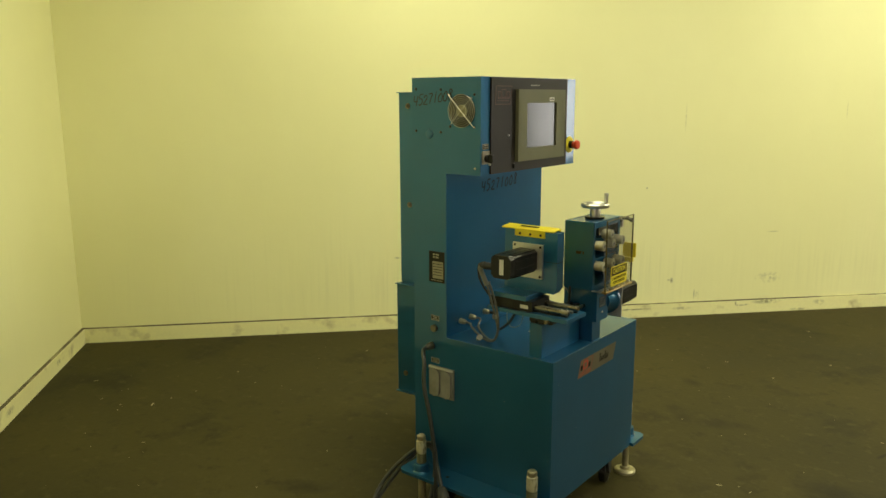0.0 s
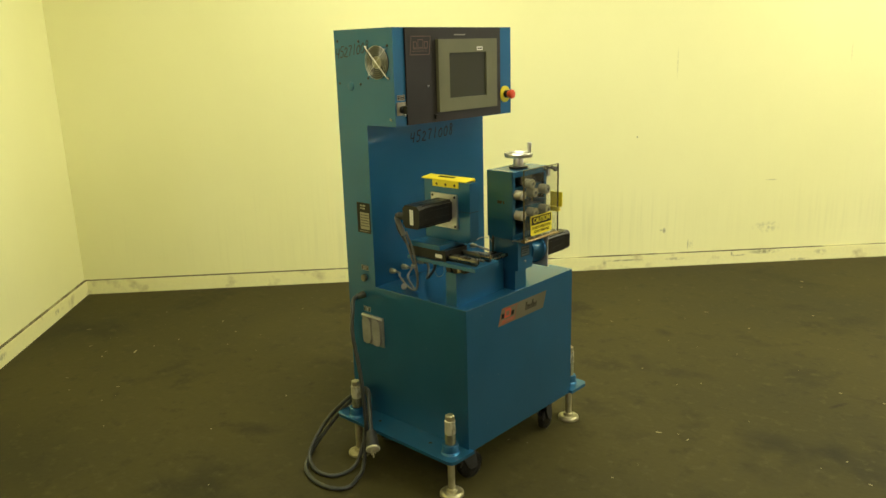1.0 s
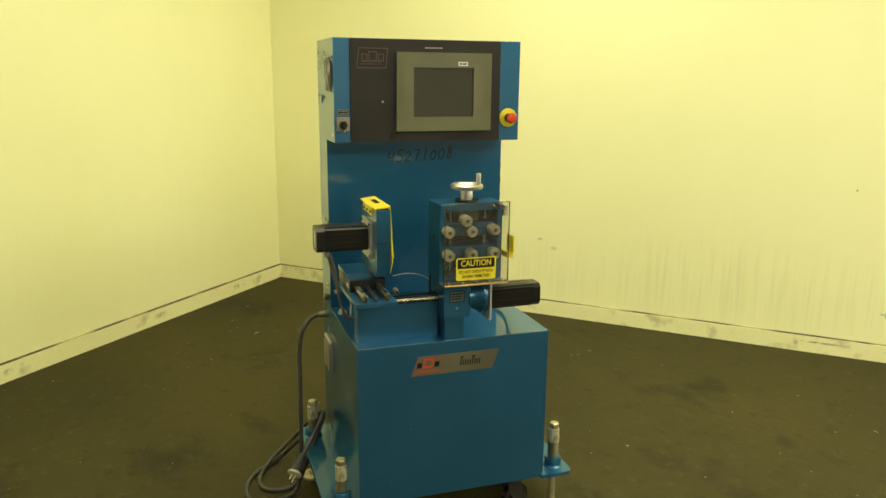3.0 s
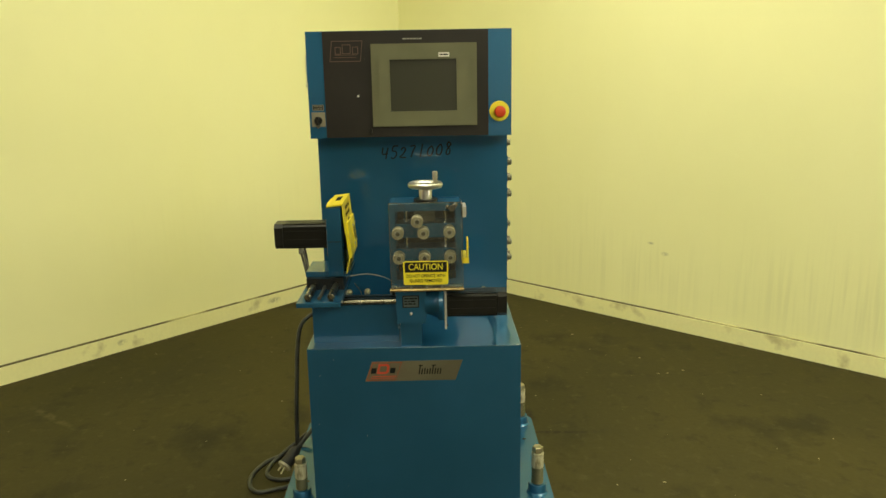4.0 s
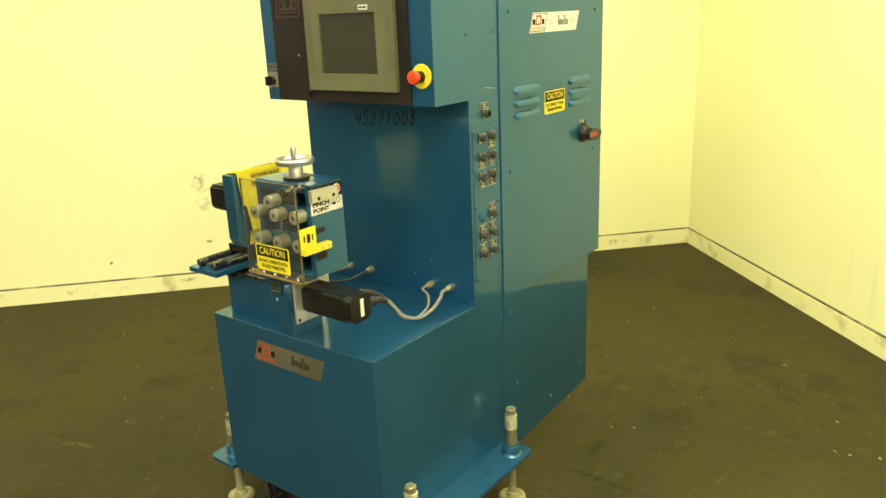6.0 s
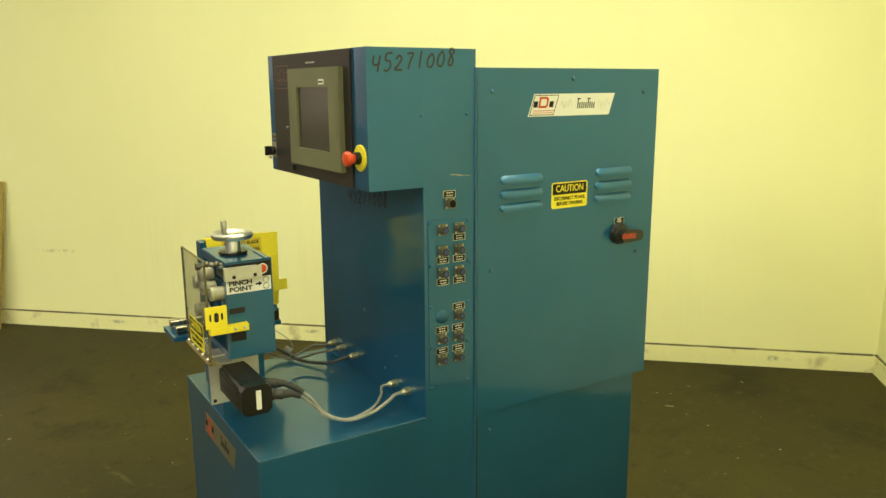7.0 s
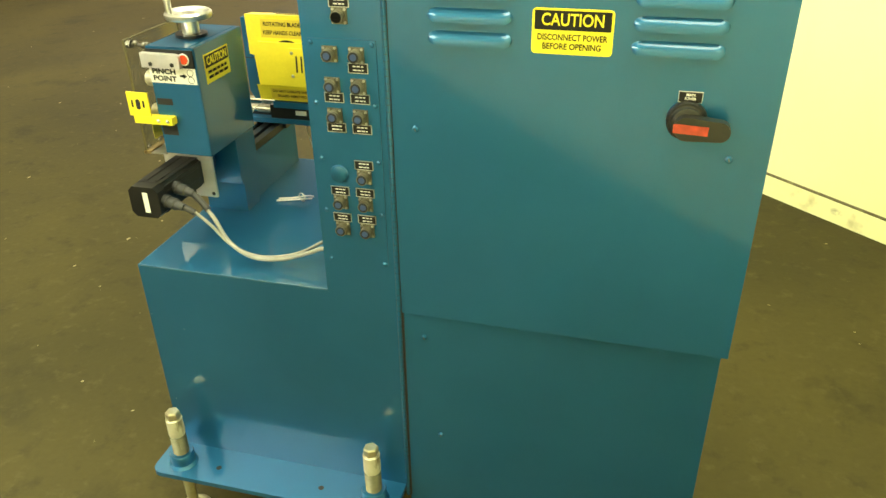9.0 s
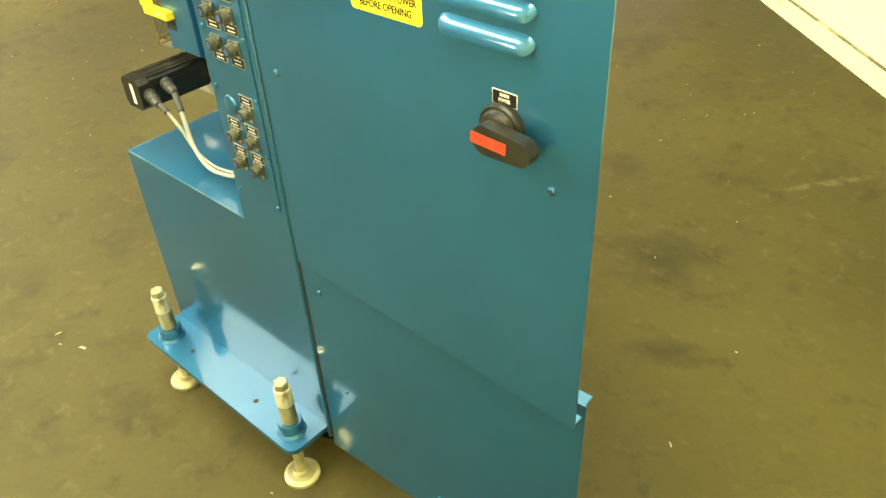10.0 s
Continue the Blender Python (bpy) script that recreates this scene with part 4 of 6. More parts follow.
def name_plate(parent, at, w, h, base, label, edge):
    """A slanted plate with a logo in plain shapes."""
    k = 0.36 * h
    bm = add_prism(BM(), [(-w / 2 - k / 2, -h / 2), (w / 2 - k / 2, -h / 2), (w / 2 + k / 2, h / 2), (-w / 2 + k / 2, h / 2)], "z", 0, 0.0008)
    ob = part("name_plate", bm, base, parent, label, at=at)
    lift = at @ pose(0, 0, 0.0008)
    x0, x1 = -w / 2 + 0.05 * h, -w / 2 + 1.42 * h
    frame_bm = BM()
    for a, b in ((h * 0.42, h * 0.45), (-h * 0.45, -h * 0.42)):
        add_box(frame_bm, x0 + k * a / h, x1 + k * a / h, a, b, 0, 0.0004)
    for x in (x0, x1):
        add_prism(frame_bm, [(x - k * 0.45, -h * 0.45), (x + 0.03 * h - k * 0.45, -h * 0.45), (x + 0.03 * h + k * 0.45, h * 0.45), (x + k * 0.45, h * 0.45)], "z", 0, 0.0004)
    rule = BM()
    add_box(rule, x0 + 0.1 * h, x1 - 0.12 * h, -h * 0.27, -h * 0.235, 0, 0.0004)
    add_box(rule, x0 + 0.05 * h, x1 - 0.18 * h, -h * 0.36, -h * 0.33, 0, 0.0004)
    part("outline", frame_bm, edge, ob, "thin outline", at=lift)
    part("rule", rule, RED_INK, ob, "red line", at=lift)
    cx, cy, a, b, t = (x0 + x1) / 2 - 0.02 * h, 0.12 * h, 0.27 * h, 0.25 * h, 0.1 * h
    d = BM()
    outer = [(-a, -b), (a - t, -b), (a, -b + t), (a, b - t), (a - t, b), (-a, b)]
    inner = [(-a + t, -b + t), (a - 1.5 * t, -b + t), (a - t, -b + 1.5 * t), (a - t, b - 1.5 * t), (a - 1.5 * t, b - t), (-a + t, b - t)]
    ring = [[d.verts.new((cx + p + 0.2 * q, cy + q, z)) for p, q in line] for line, z in ((outer, 0), (outer, 0.0004), (inner, 0.0004), (inner, 0))]
    for ra, rb in zip(ring, ring[1:]):
        for i in range(6):
            d.faces.new((ra[i], ra[(i + 1) % 6], rb[(i + 1) % 6], rb[i]))
    part("emblem", d, RED_INK, ob, "red rounded ring emblem", at=lift)
    for x in (cx - 0.47 * h, cx + 0.43 * h):
        e = add_prism(BM(), [(x - 0.13 * h, -0.1 * h), (x + 0.11 * h, -0.1 * h), (x + 0.15 * h, 0.17 * h), (x - 0.09 * h, 0.17 * h)], "z", 0, 0.0004)
        part("mark", e, INK, ob, "black slanted mark", at=lift)
    g = BM()
    x = 0.05 * w
    for k2, tall in enumerate((0.46, 0.28, 0.3, 0.26, 0.28, 0.46, 0.3, 0.28, 0.28)):
        p, q = x + 0.125 * h * k2, -0.18 * h
        add_prism(g, [(p, q), (p + 0.06 * h, q), (p + 0.06 * h + 0.16 * tall * h, q + tall * h), (p + 0.16 * tall * h, q + tall * h)], "z", 0, 0.0004)
    for k2 in (0, 5):
        p, q = x + 0.125 * h * k2 + 0.02 * h, 0.24 * h
        add_box(g, p, p + 0.2 * h, q, q + 0.05 * h, 0, 0.00045)
    part("product_mark", g, INK, ob, "black bars of a product mark", at=lift)
    return ob


plate2 = name_plate(door, on_door(-2.158, 1.447), 0.277, 0.057, LABEL_WHITE, "pale slanted name plate", INK)
for x0 in (-0.042, 0.088):
    pts = [(x0 + 0.0065 * k, 0.002 + (0.012 if k % 2 else -0.012) * (0.4 + 0.6 * ((k * 7) % 3) / 2), 0.0012) for k in range(7)]
    part("wave", add_hose(BM(), pts, 0.0004, 4, 2), GREY_INK, plate2, "thin grey wave line", at=on_door(-2.158, 1.447))
name_plate(machine, on_front(X1, 2.503, 0.598), 0.268, 0.062, DULL_FOIL, "dull metal slanted name plate", FADED_RED)

latch_mesh = to_mesh("quarter_turn_latch", add_turned(BM(), (0, 0, 0), (0, 0, 0.004), [(0, 0.006), (0.6, 0.0056), (1, 0.0035)], 14), BLUE)
latch_slot = to_mesh("slot", box_of(-0.0007, 0.0007, -0.0032, 0.0032, 0.003, 0.0042), DULL_STEEL)
pawl_mesh = to_mesh("latch_pawl", add_turned(BM(), (0, 0, 0), (0, 0, 0.010), [(0, 0.013), (0.4, 0.013), (0.45, 0.007), (1, 0.006)], 14), DULL_STEEL)
for x, z, m in ((-1.90, 1.483, M_UP), (-2.158, 1.514, M_UP), (-2.418, 1.478, M_UP), (-1.898, 1.03, M_UP), (-2.414, 1.022, M_UP), (-1.90, 0.585, M_LOW), (-2.42, 0.20, M_LOW), (-1.93, 0.33, M_LOW), (-2.17, 0.17, M_LOW)):
    at = on_door(x, z, m)
    q = piece("quarter_turn_latch", latch_mesh, door if m is M_UP else low, at)
    piece("slot", latch_slot, q, at @ pose(0, 0, 0, 0, 0, 15))
    inner = m @ facing((x + 1.856, -0.003, z), (1, 0, 0), UP)
    piece("latch_pawl", pawl_mesh, q, inner, "dark latch pawl")

# main disconnect handle on the door
SWITCH_BLACK = worn("worn_black_plastic", (0.009, 0.009, 0.007), (0.02, 0.019, 0.014), (0.25, 0.4), 35, 200, 0.08)
at = on_door(-2.342, 1.082)
dis = part("disconnect_switch", add_turned(BM(), (0, 0, 0), (0, 0, 0.02), [(0, 0.031), (0.5, 0.030), (0.6, 0.025), (0.9, 0.023), (1, 0.018)], 28), SWITCH_BLACK, door, "black rotary disconnect switch", at=at)
rim = []
for k in range(28):
    a = 2 * math.pi * k / 28
    big = math.cos(a) < 0
    r = 0.019 if big else 0.0155
    rim.append((r * math.cos(a) + (0.0 if big else 0.049), r * math.sin(a)))
turned = at @ pose(0, -0.003, 0, 0, 0, -2)
part("handle", add_prism(BM(), rim, "z", 0.018, 0.037), SWITCH_BLACK, dis, "black plastic handle", 0.004, turned)
part("handle_inlay", box_of(-0.02, 0.032, -0.0072, 0.0072, 0.037, 0.0378), worn("deep_red_inlay", (0.24, 0.028, 0.014), (0.44, 0.05, 0.02), (0.3, 0.45), 70, 300, 0.05), dis, "red inlay", at=turned)
part("hub_ring", add_ring(BM(), (0, 0, 0.008), (0, 0, 1), 0.027, 0.004, 24, 6), BLACK, dis, at=at)
at = on_door(-2.343, 1.1185)
legend = flat("legend_plate", 0.036, 0.0175, 0.0009, LABEL_WHITE, door, at, "small black legend plate with pale edge")
flat("field", 0.0346, 0.0161, 0.0003, LABEL_BLACK, legend, at @ pose(0, 0, 0.0009), "black field")
for line, dy in (("MAIN", 0.0035), ("POWER", -0.0028)):
    words("legend", line, 0.0062, LABEL_WHITE, legend, at @ pose(0, dy, 0.0013), "pale print", 0.017 if line == "POWER" else 0.013, 0.0001)

# foot plates, levelling feet, castors
FOOT_ZINC = worn("yellowed_zinc_foot", (0.30, 0.28, 0.165), (0.47, 0.43, 0.28), (0.32, 0.46), 22, 150, 0.1, metal=0.55)
for ya, yb, yl in ((Y1, 2.926, 2.879), (2.084, Y0, 2.143)):
    bm = BM()
    out = yb if yb > 2.9 else ya
    sgn = 1 if yb > 2.9 else -1
    r = 0.025
    xs0, xs1 = -1.846, -1.246
    inner = Y1 - 0.01 if sgn > 0 else Y0 + 0.01
    outline = [(xs0, inner), (xs0, out - sgn * r)] + [(xs0 + r - r * math.cos(a), out - sgn * r + sgn * r * math.sin(a)) for a in (0.4, 0.8, 1.2)] + [(xs0 + r, out), (xs1 - r, out)] + [(xs1 - r + r * math.sin(a), out - sgn * r + sgn * r * math.cos(a)) for a in (0.4, 0.8, 1.2)] + [(xs1, out - sgn * r), (xs1, inner)]
    add_prism(bm, outline, "z", ZB, 0.165)
    foot_plate = part("foot_plate", bm, BLUE, machine, "blue foot plate with bolt holes", 0.0015)
    for x in (-1.40, -1.66):
        part("bolt_hole", add_cyl(BM(), (x, yl + sgn * 0.0, 0.1652), (x, yl, 0.1656), 0.0065, 14), DARK, foot_plate)

collar_mesh = to_mesh("collar", add_turned(BM(), (0, 0, 0.165), (0, 0, 0.198), [(0, 0.034), (0.12, 0.031), (0.2, 0.0285), (0.85, 0.0285), (1, 0.026)], 24), BLUE)
sleeve_mesh = to_mesh("sleeve", add_turned(BM(), (0, 0, 0.251), (0, 0, 0.302), [(0, 0.0172), (0.05, 0.0186), (0.3, 0.019), (0.7, 0.0184), (0.95, 0.0188), (1, 0.016)], 24), worn("streaked_pale_sleeve", (0.14, 0.125, 0.07), (0.44, 0.42, 0.30), (0.4, 0.6), 38, 150, 0.25, metal=0.2, stretch=(1, 1, 0.35), contrast=(0.38, 0.5)))
thread = BM()
prof = [(0, 0.015)]
for k in range(20):
    prof += [((k + 0.3) / 20.5, 0.0185), ((k + 0.8) / 20.5, 0.0165)]
add_turned(thread, (0, 0, 0.195), (0, 0, 0.266), prof + [(1, 0.0165)], 16)
thread_mesh = to_mesh("thread", thread, worn("dull_thread", (0.085, 0.085, 0.05), (0.15, 0.148, 0.095), (0.4, 0.55), 30, 150, 0.1, metal=0.7))
hex_mesh = to_mesh("hex_head", add_turned(BM(), (0, 0, 0.300), (0, 0, 0.321), [(0, 0.0165), (0.85, 0.0165), (1, 0.0135)], 6), ZINC)
stem_mesh = to_mesh("stem", add_cyl(BM(), (0, 0, 0.012), (0, 0, 0.156), 0.0128, 18), FOOT_ZINC)
pad_mesh = to_mesh("pad", add_turned(BM(), (0, 0, 0.0), (0, 0, 0.027), [(0, 0.040), (0.04, 0.0425), (0.36, 0.0425), (0.40, 0.0418), (0.56, 0.0345), (0.58, 0.034), (0.585, 0.0205), (0.94, 0.0195), (1, 0.018)], 32), FOOT_ZINC)
for x, y in ((-1.307, 2.879), (-1.79, 2.879), (-1.303, 2.142), (-1.768, 2.126)):
    foot = piece("levelling_foot", stem_mesh, machine, (x, y, 0), "plated screw foot")
    drop = 0.016 if y < 2.5 else 0.0
    for name, me, lab in (("pad", pad_mesh, "round plated pad"), ("collar", collar_mesh, "blue welded collar"), ("thread", thread_mesh, ""), ("sleeve", sleeve_mesh, "pale sleeve"), ("hex_head", hex_mesh, "")):
        piece(name, me, foot, (x, y, -drop if name in ("sleeve", "hex_head") else 0), lab)

CASTOR = worn("black_castor_rubber", (0.006, 0.006, 0.006), (0.014, 0.013, 0.012), (0.18, 0.35), 20, 150, 0.05)
WR = 0.05
wheel_mesh = to_mesh("wheel", add_turned(BM(), (0.012, -0.017, WR), (0.012, 0.017, WR), [(0, 0.028), (0.03, 0.042), (0.2, WR), (0.8, WR), (0.97, 0.042), (1, 0.028)], 32), CASTOR)
hub_mesh = to_mesh("hub", add_turned(BM(), (0.012, -0.021, WR), (0.012, 0.021, WR), [(0, 0.007), (0.1, 0.011), (0.9, 0.011), (1, 0.007)], 14), DULL_STEEL)
fork_bm = BM()
for yy in (-0.024, 0.020):
    add_prism(fork_bm, [(-0.002, 0.042), (0.026, 0.042), (0.03, 0.06), (0.022, 0.112), (-0.034, 0.112), (-0.03, 0.09)], "y", yy, yy + 0.004)
add_box(fork_bm, -0.034, 0.022, -0.024, 0.024, 0.11, 0.114)
add_box(fork_bm, -0.045, 0.045, -0.04, 0.04, 0.128, ZB)
add_cyl(fork_bm, (0, 0, 0.113), (0, 0, 0.13), 0.026, 20)
fork_mesh = to_mesh("fork", fork_bm, RUBBER)
for x, y, turn in ((-1.335, 2.262, 78), (-1.335, 2.742, 104), (-1.77, 2.27, 10), (-1.77, 2.745, 40)):
    m = pose(x, y, 0, 0, 0, turn)
    c = piece("castor", fork_mesh, machine, m, "black swivel castor")
    piece("wheel", wheel_mesh, c, m)
    piece("hub", hub_mesh, c, m)

# ---- cutting head on its slides ----
support = part("slide_support", box_of(-1.362, -1.315, 2.205, 2.46, ZT, 0.788), BLUE, machine, "blue upright support slab", 0.003)
for x in (-1.352, -1.322):
    part("cross_rail", box_of(x - 0.009, x + 0.009, 2.21, 2.47, 0.788, 0.806), BLACK, machine, "black linear rail", 0.002)
part("guide_rod", add_cyl(BM(), (-1.30, 2.2, 0.801), (-1.30, 2.475, 0.801), 0.007, 14), ROD, machine, "oiled guide rod")
part("rail_carriage", box_of(-1.37, -1.285, 2.215, 2.27, 0.79, 0.815), BLACK, machine, "", 0.003)
slide_plate = part("slide_plate", box_of(-1.515, -1.21, 2.178, 2.303, 0.815, 0.828), BLUE, machine, "blue slide plate", 0.002)
actuator = part("slide_body", box_of(-1.512, -1.345, 2.188, 2.298, 0.828, 0.863), BLACK, machine, "black slide body", 0.004)
flat("maker_label", 0.03, 0.012, 0.0005, LABEL_WHITE, actuator, facing((-1.375, 2.188, 0.843), (1, 0, 0), UP), "small white label")
flat("maker_label", 0.03, 0.012, 0.0005, LABEL_WHITE, actuator, facing((-1.43, 2.298, 0.845), (-1, 0, 0), UP), "small white label")
for y in (2.209, 2.275):
    rail = part("slide_rail", add_cyl(BM(), (-1.345, y, 0.842), (-1.222, y, 0.842), 0.0095, 18, 0.0012), ROD, machine, "oiled round slide rail")
    part("rail_foot", box_of(-1.345, -1.226, y - 0.006, y + 0.006, 0.828, 0.835), BLACK, rail, "black rail foot")
part("spindle", add_cyl(BM(), (-1.345, 2.242, 0.838), (-1.225, 2.242, 0.838), 0.005, 12), DULL_STEEL, machine, "dark spindle")
part("head_foot", box_of(-1.50, -1.366, 2.184, 2.318, 0.863, 0.879), BLUE, machine, "blue foot of the cutting head", 0.002)
head = part("cutting_head", add_prism(BM(), [(-1.502, 0.879), (-1.31, 0.879), (-1.298, 0.90), (-1.298, 1.083), (-1.502, 1.083)], "y", 2.262, 2.304), BLUE, machine, "blue cutting head plate", 0.002)
flange = part("motor_flange", box_of(-1.465, -1.35, 2.254, 2.262, 0.925, 1.04), ALUMINIUM, machine, "bare metal motor flange", 0.002)
for x, z in ((-1.457, 0.933), (-1.358, 0.933), (-1.457, 1.032), (-1.358, 1.032)):
    piece("screw", dark_screw_mesh, flange, facing((x, 2.254, z), (1, 0, 0), UP))


def servo(centre, start, end, half, parent, name, label):
    """A square servo motor with ribbed corners along y."""
    cx, cz = centre
    c = half * 0.22
    outline = [(cx - half, cz - half + c), (cx - half + c * 0.5, cz - half + c), (cx - half + c, cz - half + c * 0.5), (cx - half + c, cz - half),
               (cx + half - c, cz - half), (cx + half - c, cz - half + c * 0.5), (cx + half - c * 0.5, cz - half + c), (cx + half, cz - half + c),
               (cx + half, cz + half - c), (cx + half - c * 0.5, cz + half - c), (cx + half - c, cz + half - c * 0.5), (cx + half - c, cz + half),
               (cx - half + c, cz + half), (cx - half + c, cz + half - c * 0.5), (cx - half + c * 0.5, cz + half - c), (cx - half, cz + half - c)]
    d = end - start
    ob = part(name, add_prism(BM(), outline, "y", start, start + 0.84 * d), BLACK, parent, label, 0.0012)
    for sx in (-1, 1):
        for f in (-0.35, 0.35):
            part("rib", box_of(cx + sx * half - 0.0012, cx + sx * half + 0.0012, min(start + 0.05 * d, start + 0.8 * d), max(start + 0.05 * d, start + 0.8 * d), cz + f * half - 0.004, cz + f * half + 0.004), BLACK, ob, bevel=0.0008)
    for f in (-0.35, 0.35):
        part("rib", box_of(cx + f * half - 0.004, cx + f * half + 0.004, min(start + 0.05 * d, start + 0.8 * d), max(start + 0.05 * d, start + 0.8 * d), cz + half - 0.0012, cz + half + 0.0012), BLACK, ob, bevel=0.0008)
    k = half * 0.3
    cap = [(cx - half, cz - half + k), (cx - half + k, cz - half), (cx + half - k, cz - half), (cx + half, cz - half + k), (cx + half, cz + half - k), (cx + half - k, cz + half), (cx - half + k, cz + half), (cx - half, cz + half - k)]
    part("end_cap", add_prism(BM(), cap, "y", start + 0.845 * d, end), BLACK, ob, "black end cap", 0.002)
    return ob


motor = servo((-1.407, 0.987), 2.254, 2.096, 0.0375, machine, "blade_motor", "black servo motor")
flat("maker_label", 0.016, 0.05, 0.0005, LABEL_WHITE, motor, facing((-1.404, 2.096, 0.987), (1, 0, 0), UP), "white motor label")
part("cable_plug", add_turned(BM(), (-1.44, 2.128, 0.978), (-1.508, 2.13, 0.975), [(0, 0.013), (0.2, 0.014), (0.25, 0.0115), (0.75, 0.012), (0.8, 0.0095), (1, 0.008)], 14), RUBBER, motor, "black round cable plug")
part("cable_elbow", add_hose(BM(), ((-1.50, 2.130, 0.975), (-1.514, 2.137, 0.962), (-1.508, 2.147, 0.93), (-1.497, 2.15, 0.905)), 0.0085, 12), GREY_PLASTIC, motor, "grey cable elbow")
part("cable_loop", add_hose(BM(), ((-1.495, 2.135, 0.985), (-1.525, 2.145, 0.972), (-1.532, 2.152, 0.935), (-1.522, 2.16, 0.90), (-1.495, 2.17, 0.86)), 0.0035, 8), RUBBER, motor, "thin black cable")

# yellow blade guard on the head: its face leans outward from the top, its lower lip turns back in
LEAN, TOP_Z = 0.075, 1.088
SHEAR = Matrix(((1, 0, 0, 0), (0, 1, -LEAN, LEAN * TOP_Z), (0, 0, 1, 0), (0, 0, 0, 1)))
GY = 2.306


def on_guard(x, z, lift=0.0):
    """A place on the leaning face of the guard."""
    return SHEAR @ facing((x, GY + 0.003 + lift, z), (-1, 0, 0), UP)


guard = part("blade_guard", add_prism(BM(), [(-1.313, 1.088), (-1.515, 1.088), (-1.508, 0.922), (-1.338, 0.922), (-1.33, 0.995), (-1.318, 0.998)], "y", GY, GY + 0.003), YELLOW_PAINT, machine, "yellow sheet-metal blade guard", 0.0008, SHEAR)
part("guard_top", add_prism(BM(), [(2.262, 1.0835), (2.262, 1.0865), (2.27, 1.088), (GY + 0.003, 1.0925), (GY + 0.003, 1.0885)], "x", -1.515, -1.313), YELLOW_PAINT, guard, bevel=0.0006)
part("top_label", add_prism(BM(), [(2.274, 1.0889), (2.274, 1.0894), (2.301, 1.0926), (2.301, 1.092)], "x", -1.47, -1.36), LABEL_YELLOW, guard, "yellow label")
part("label_print", add_prism(BM(), [(2.28, 1.0902), (2.28, 1.0906), (2.295, 1.0923), (2.295, 1.0919)], "x", -1.455, -1.385), INK, guard, "black print")
part("guard_flap", box_of(-1.46, -1.345, 2.258, 2.262, 1.062, 1.086), YELLOW_PAINT, guard, bevel=0.0008)
for x in (-1.44, -1.40, -1.36):
    piece("screw", dark_screw_mesh, guard, facing((x, 2.258, 1.071), (1, 0, 0), UP))
y_low = GY + LEAN * (TOP_Z - 0.922)
part("guard_lower", add_prism(BM(), [(y_low, 0.922), (y_low + 0.003, 0.922), (GY + 0.006, 0.881), (GY + 0.003, 0.881)], "x", -1.507, -1.33), YELLOW_PAINT, guard, bevel=0.0008)
part("guard_box", box_of(-1.508, -1.345, GY + 0.003, GY + 0.009, 0.925, 1.03), YELLOW_PAINT, guard, "", 0.002, SHEAR)
part("cover_plate", box_of(-1.492, -1.425, GY + 0.009, GY + 0.0112, 0.94, 1.018), YELLOW_PAINT, guard, "slotted yellow cover plate", 0.0008, SHEAR)
for x in (-1.446, -1.459, -1.472):
    part("slot", box_of(x - 0.002, x + 0.002, GY + 0.0112, GY + 0.0118, 0.96, 1.0), DARK, guard, at=SHEAR)
for x, z in ((-1.434, 1.007), (-1.484, 1.007), (-1.434, 0.951), (-1.484, 0.951)):
    piece("screw", screw_mesh, guard, SHEAR @ facing((x, GY + 0.0112, z), (-1, 0, 0), UP))
part("guard_tab", box_of(-1.533, -1.508, GY, GY + 0.004, 0.925, 0.955), YELLOW_PAINT, guard, "", 0.0008, SHEAR)
part("head_seam", box_of(-1.37, -1.2972, 2.2615, 2.3045, 0.984, 0.9855), DARK, head, "dark joint across the head")
at = on_guard(-1.41, 1.062)
flat("label_field", 0.112, 0.044, 0.0004, AGED_YELLOW, guard, at @ pose(0, -0.001, 0), "darker yellow label")
words("warning", "ROTATING BLADE", 0.0135, INK, guard, at @ pose(0, 0.009, 0.0006), "black words ROTATING BLADE", 0.098, 0.0003)
words("warning", "KEEP HANDS CLEAR", 0.0135, INK, guard, at @ pose(0, -0.011, 0.0006), "black warning words", 0.102, 0.0003)
at = facing((-1.42, (y_low + GY + 0.009) / 2, 0.9015), (-1, 0, 0), (0, y_low - GY - 0.003, 0.041))
flat("label_field", 0.112, 0.03, 0.0004, AGED_YELLOW, guard, at @ pose(0, -0.001, 0.0002), "darker yellow label")
words("warning", "DO NOT OPERATE WITH", 0.0095, INK, guard, at @ pose(0, 0.006, 0.0008), "", 0.1, 0.0002)
words("warning", "GUARD REMOVED", 0.0095, INK, guard, at @ pose(0, -0.007, 0.0008), "", 0.08, 0.0002)
part("blade_housing", add_cyl(BM(), (-1.42, 2.304, 0.985), (-1.42, 2.3155, 0.985), 0.05, 28), BLACK, machine, "dark round blade housing")

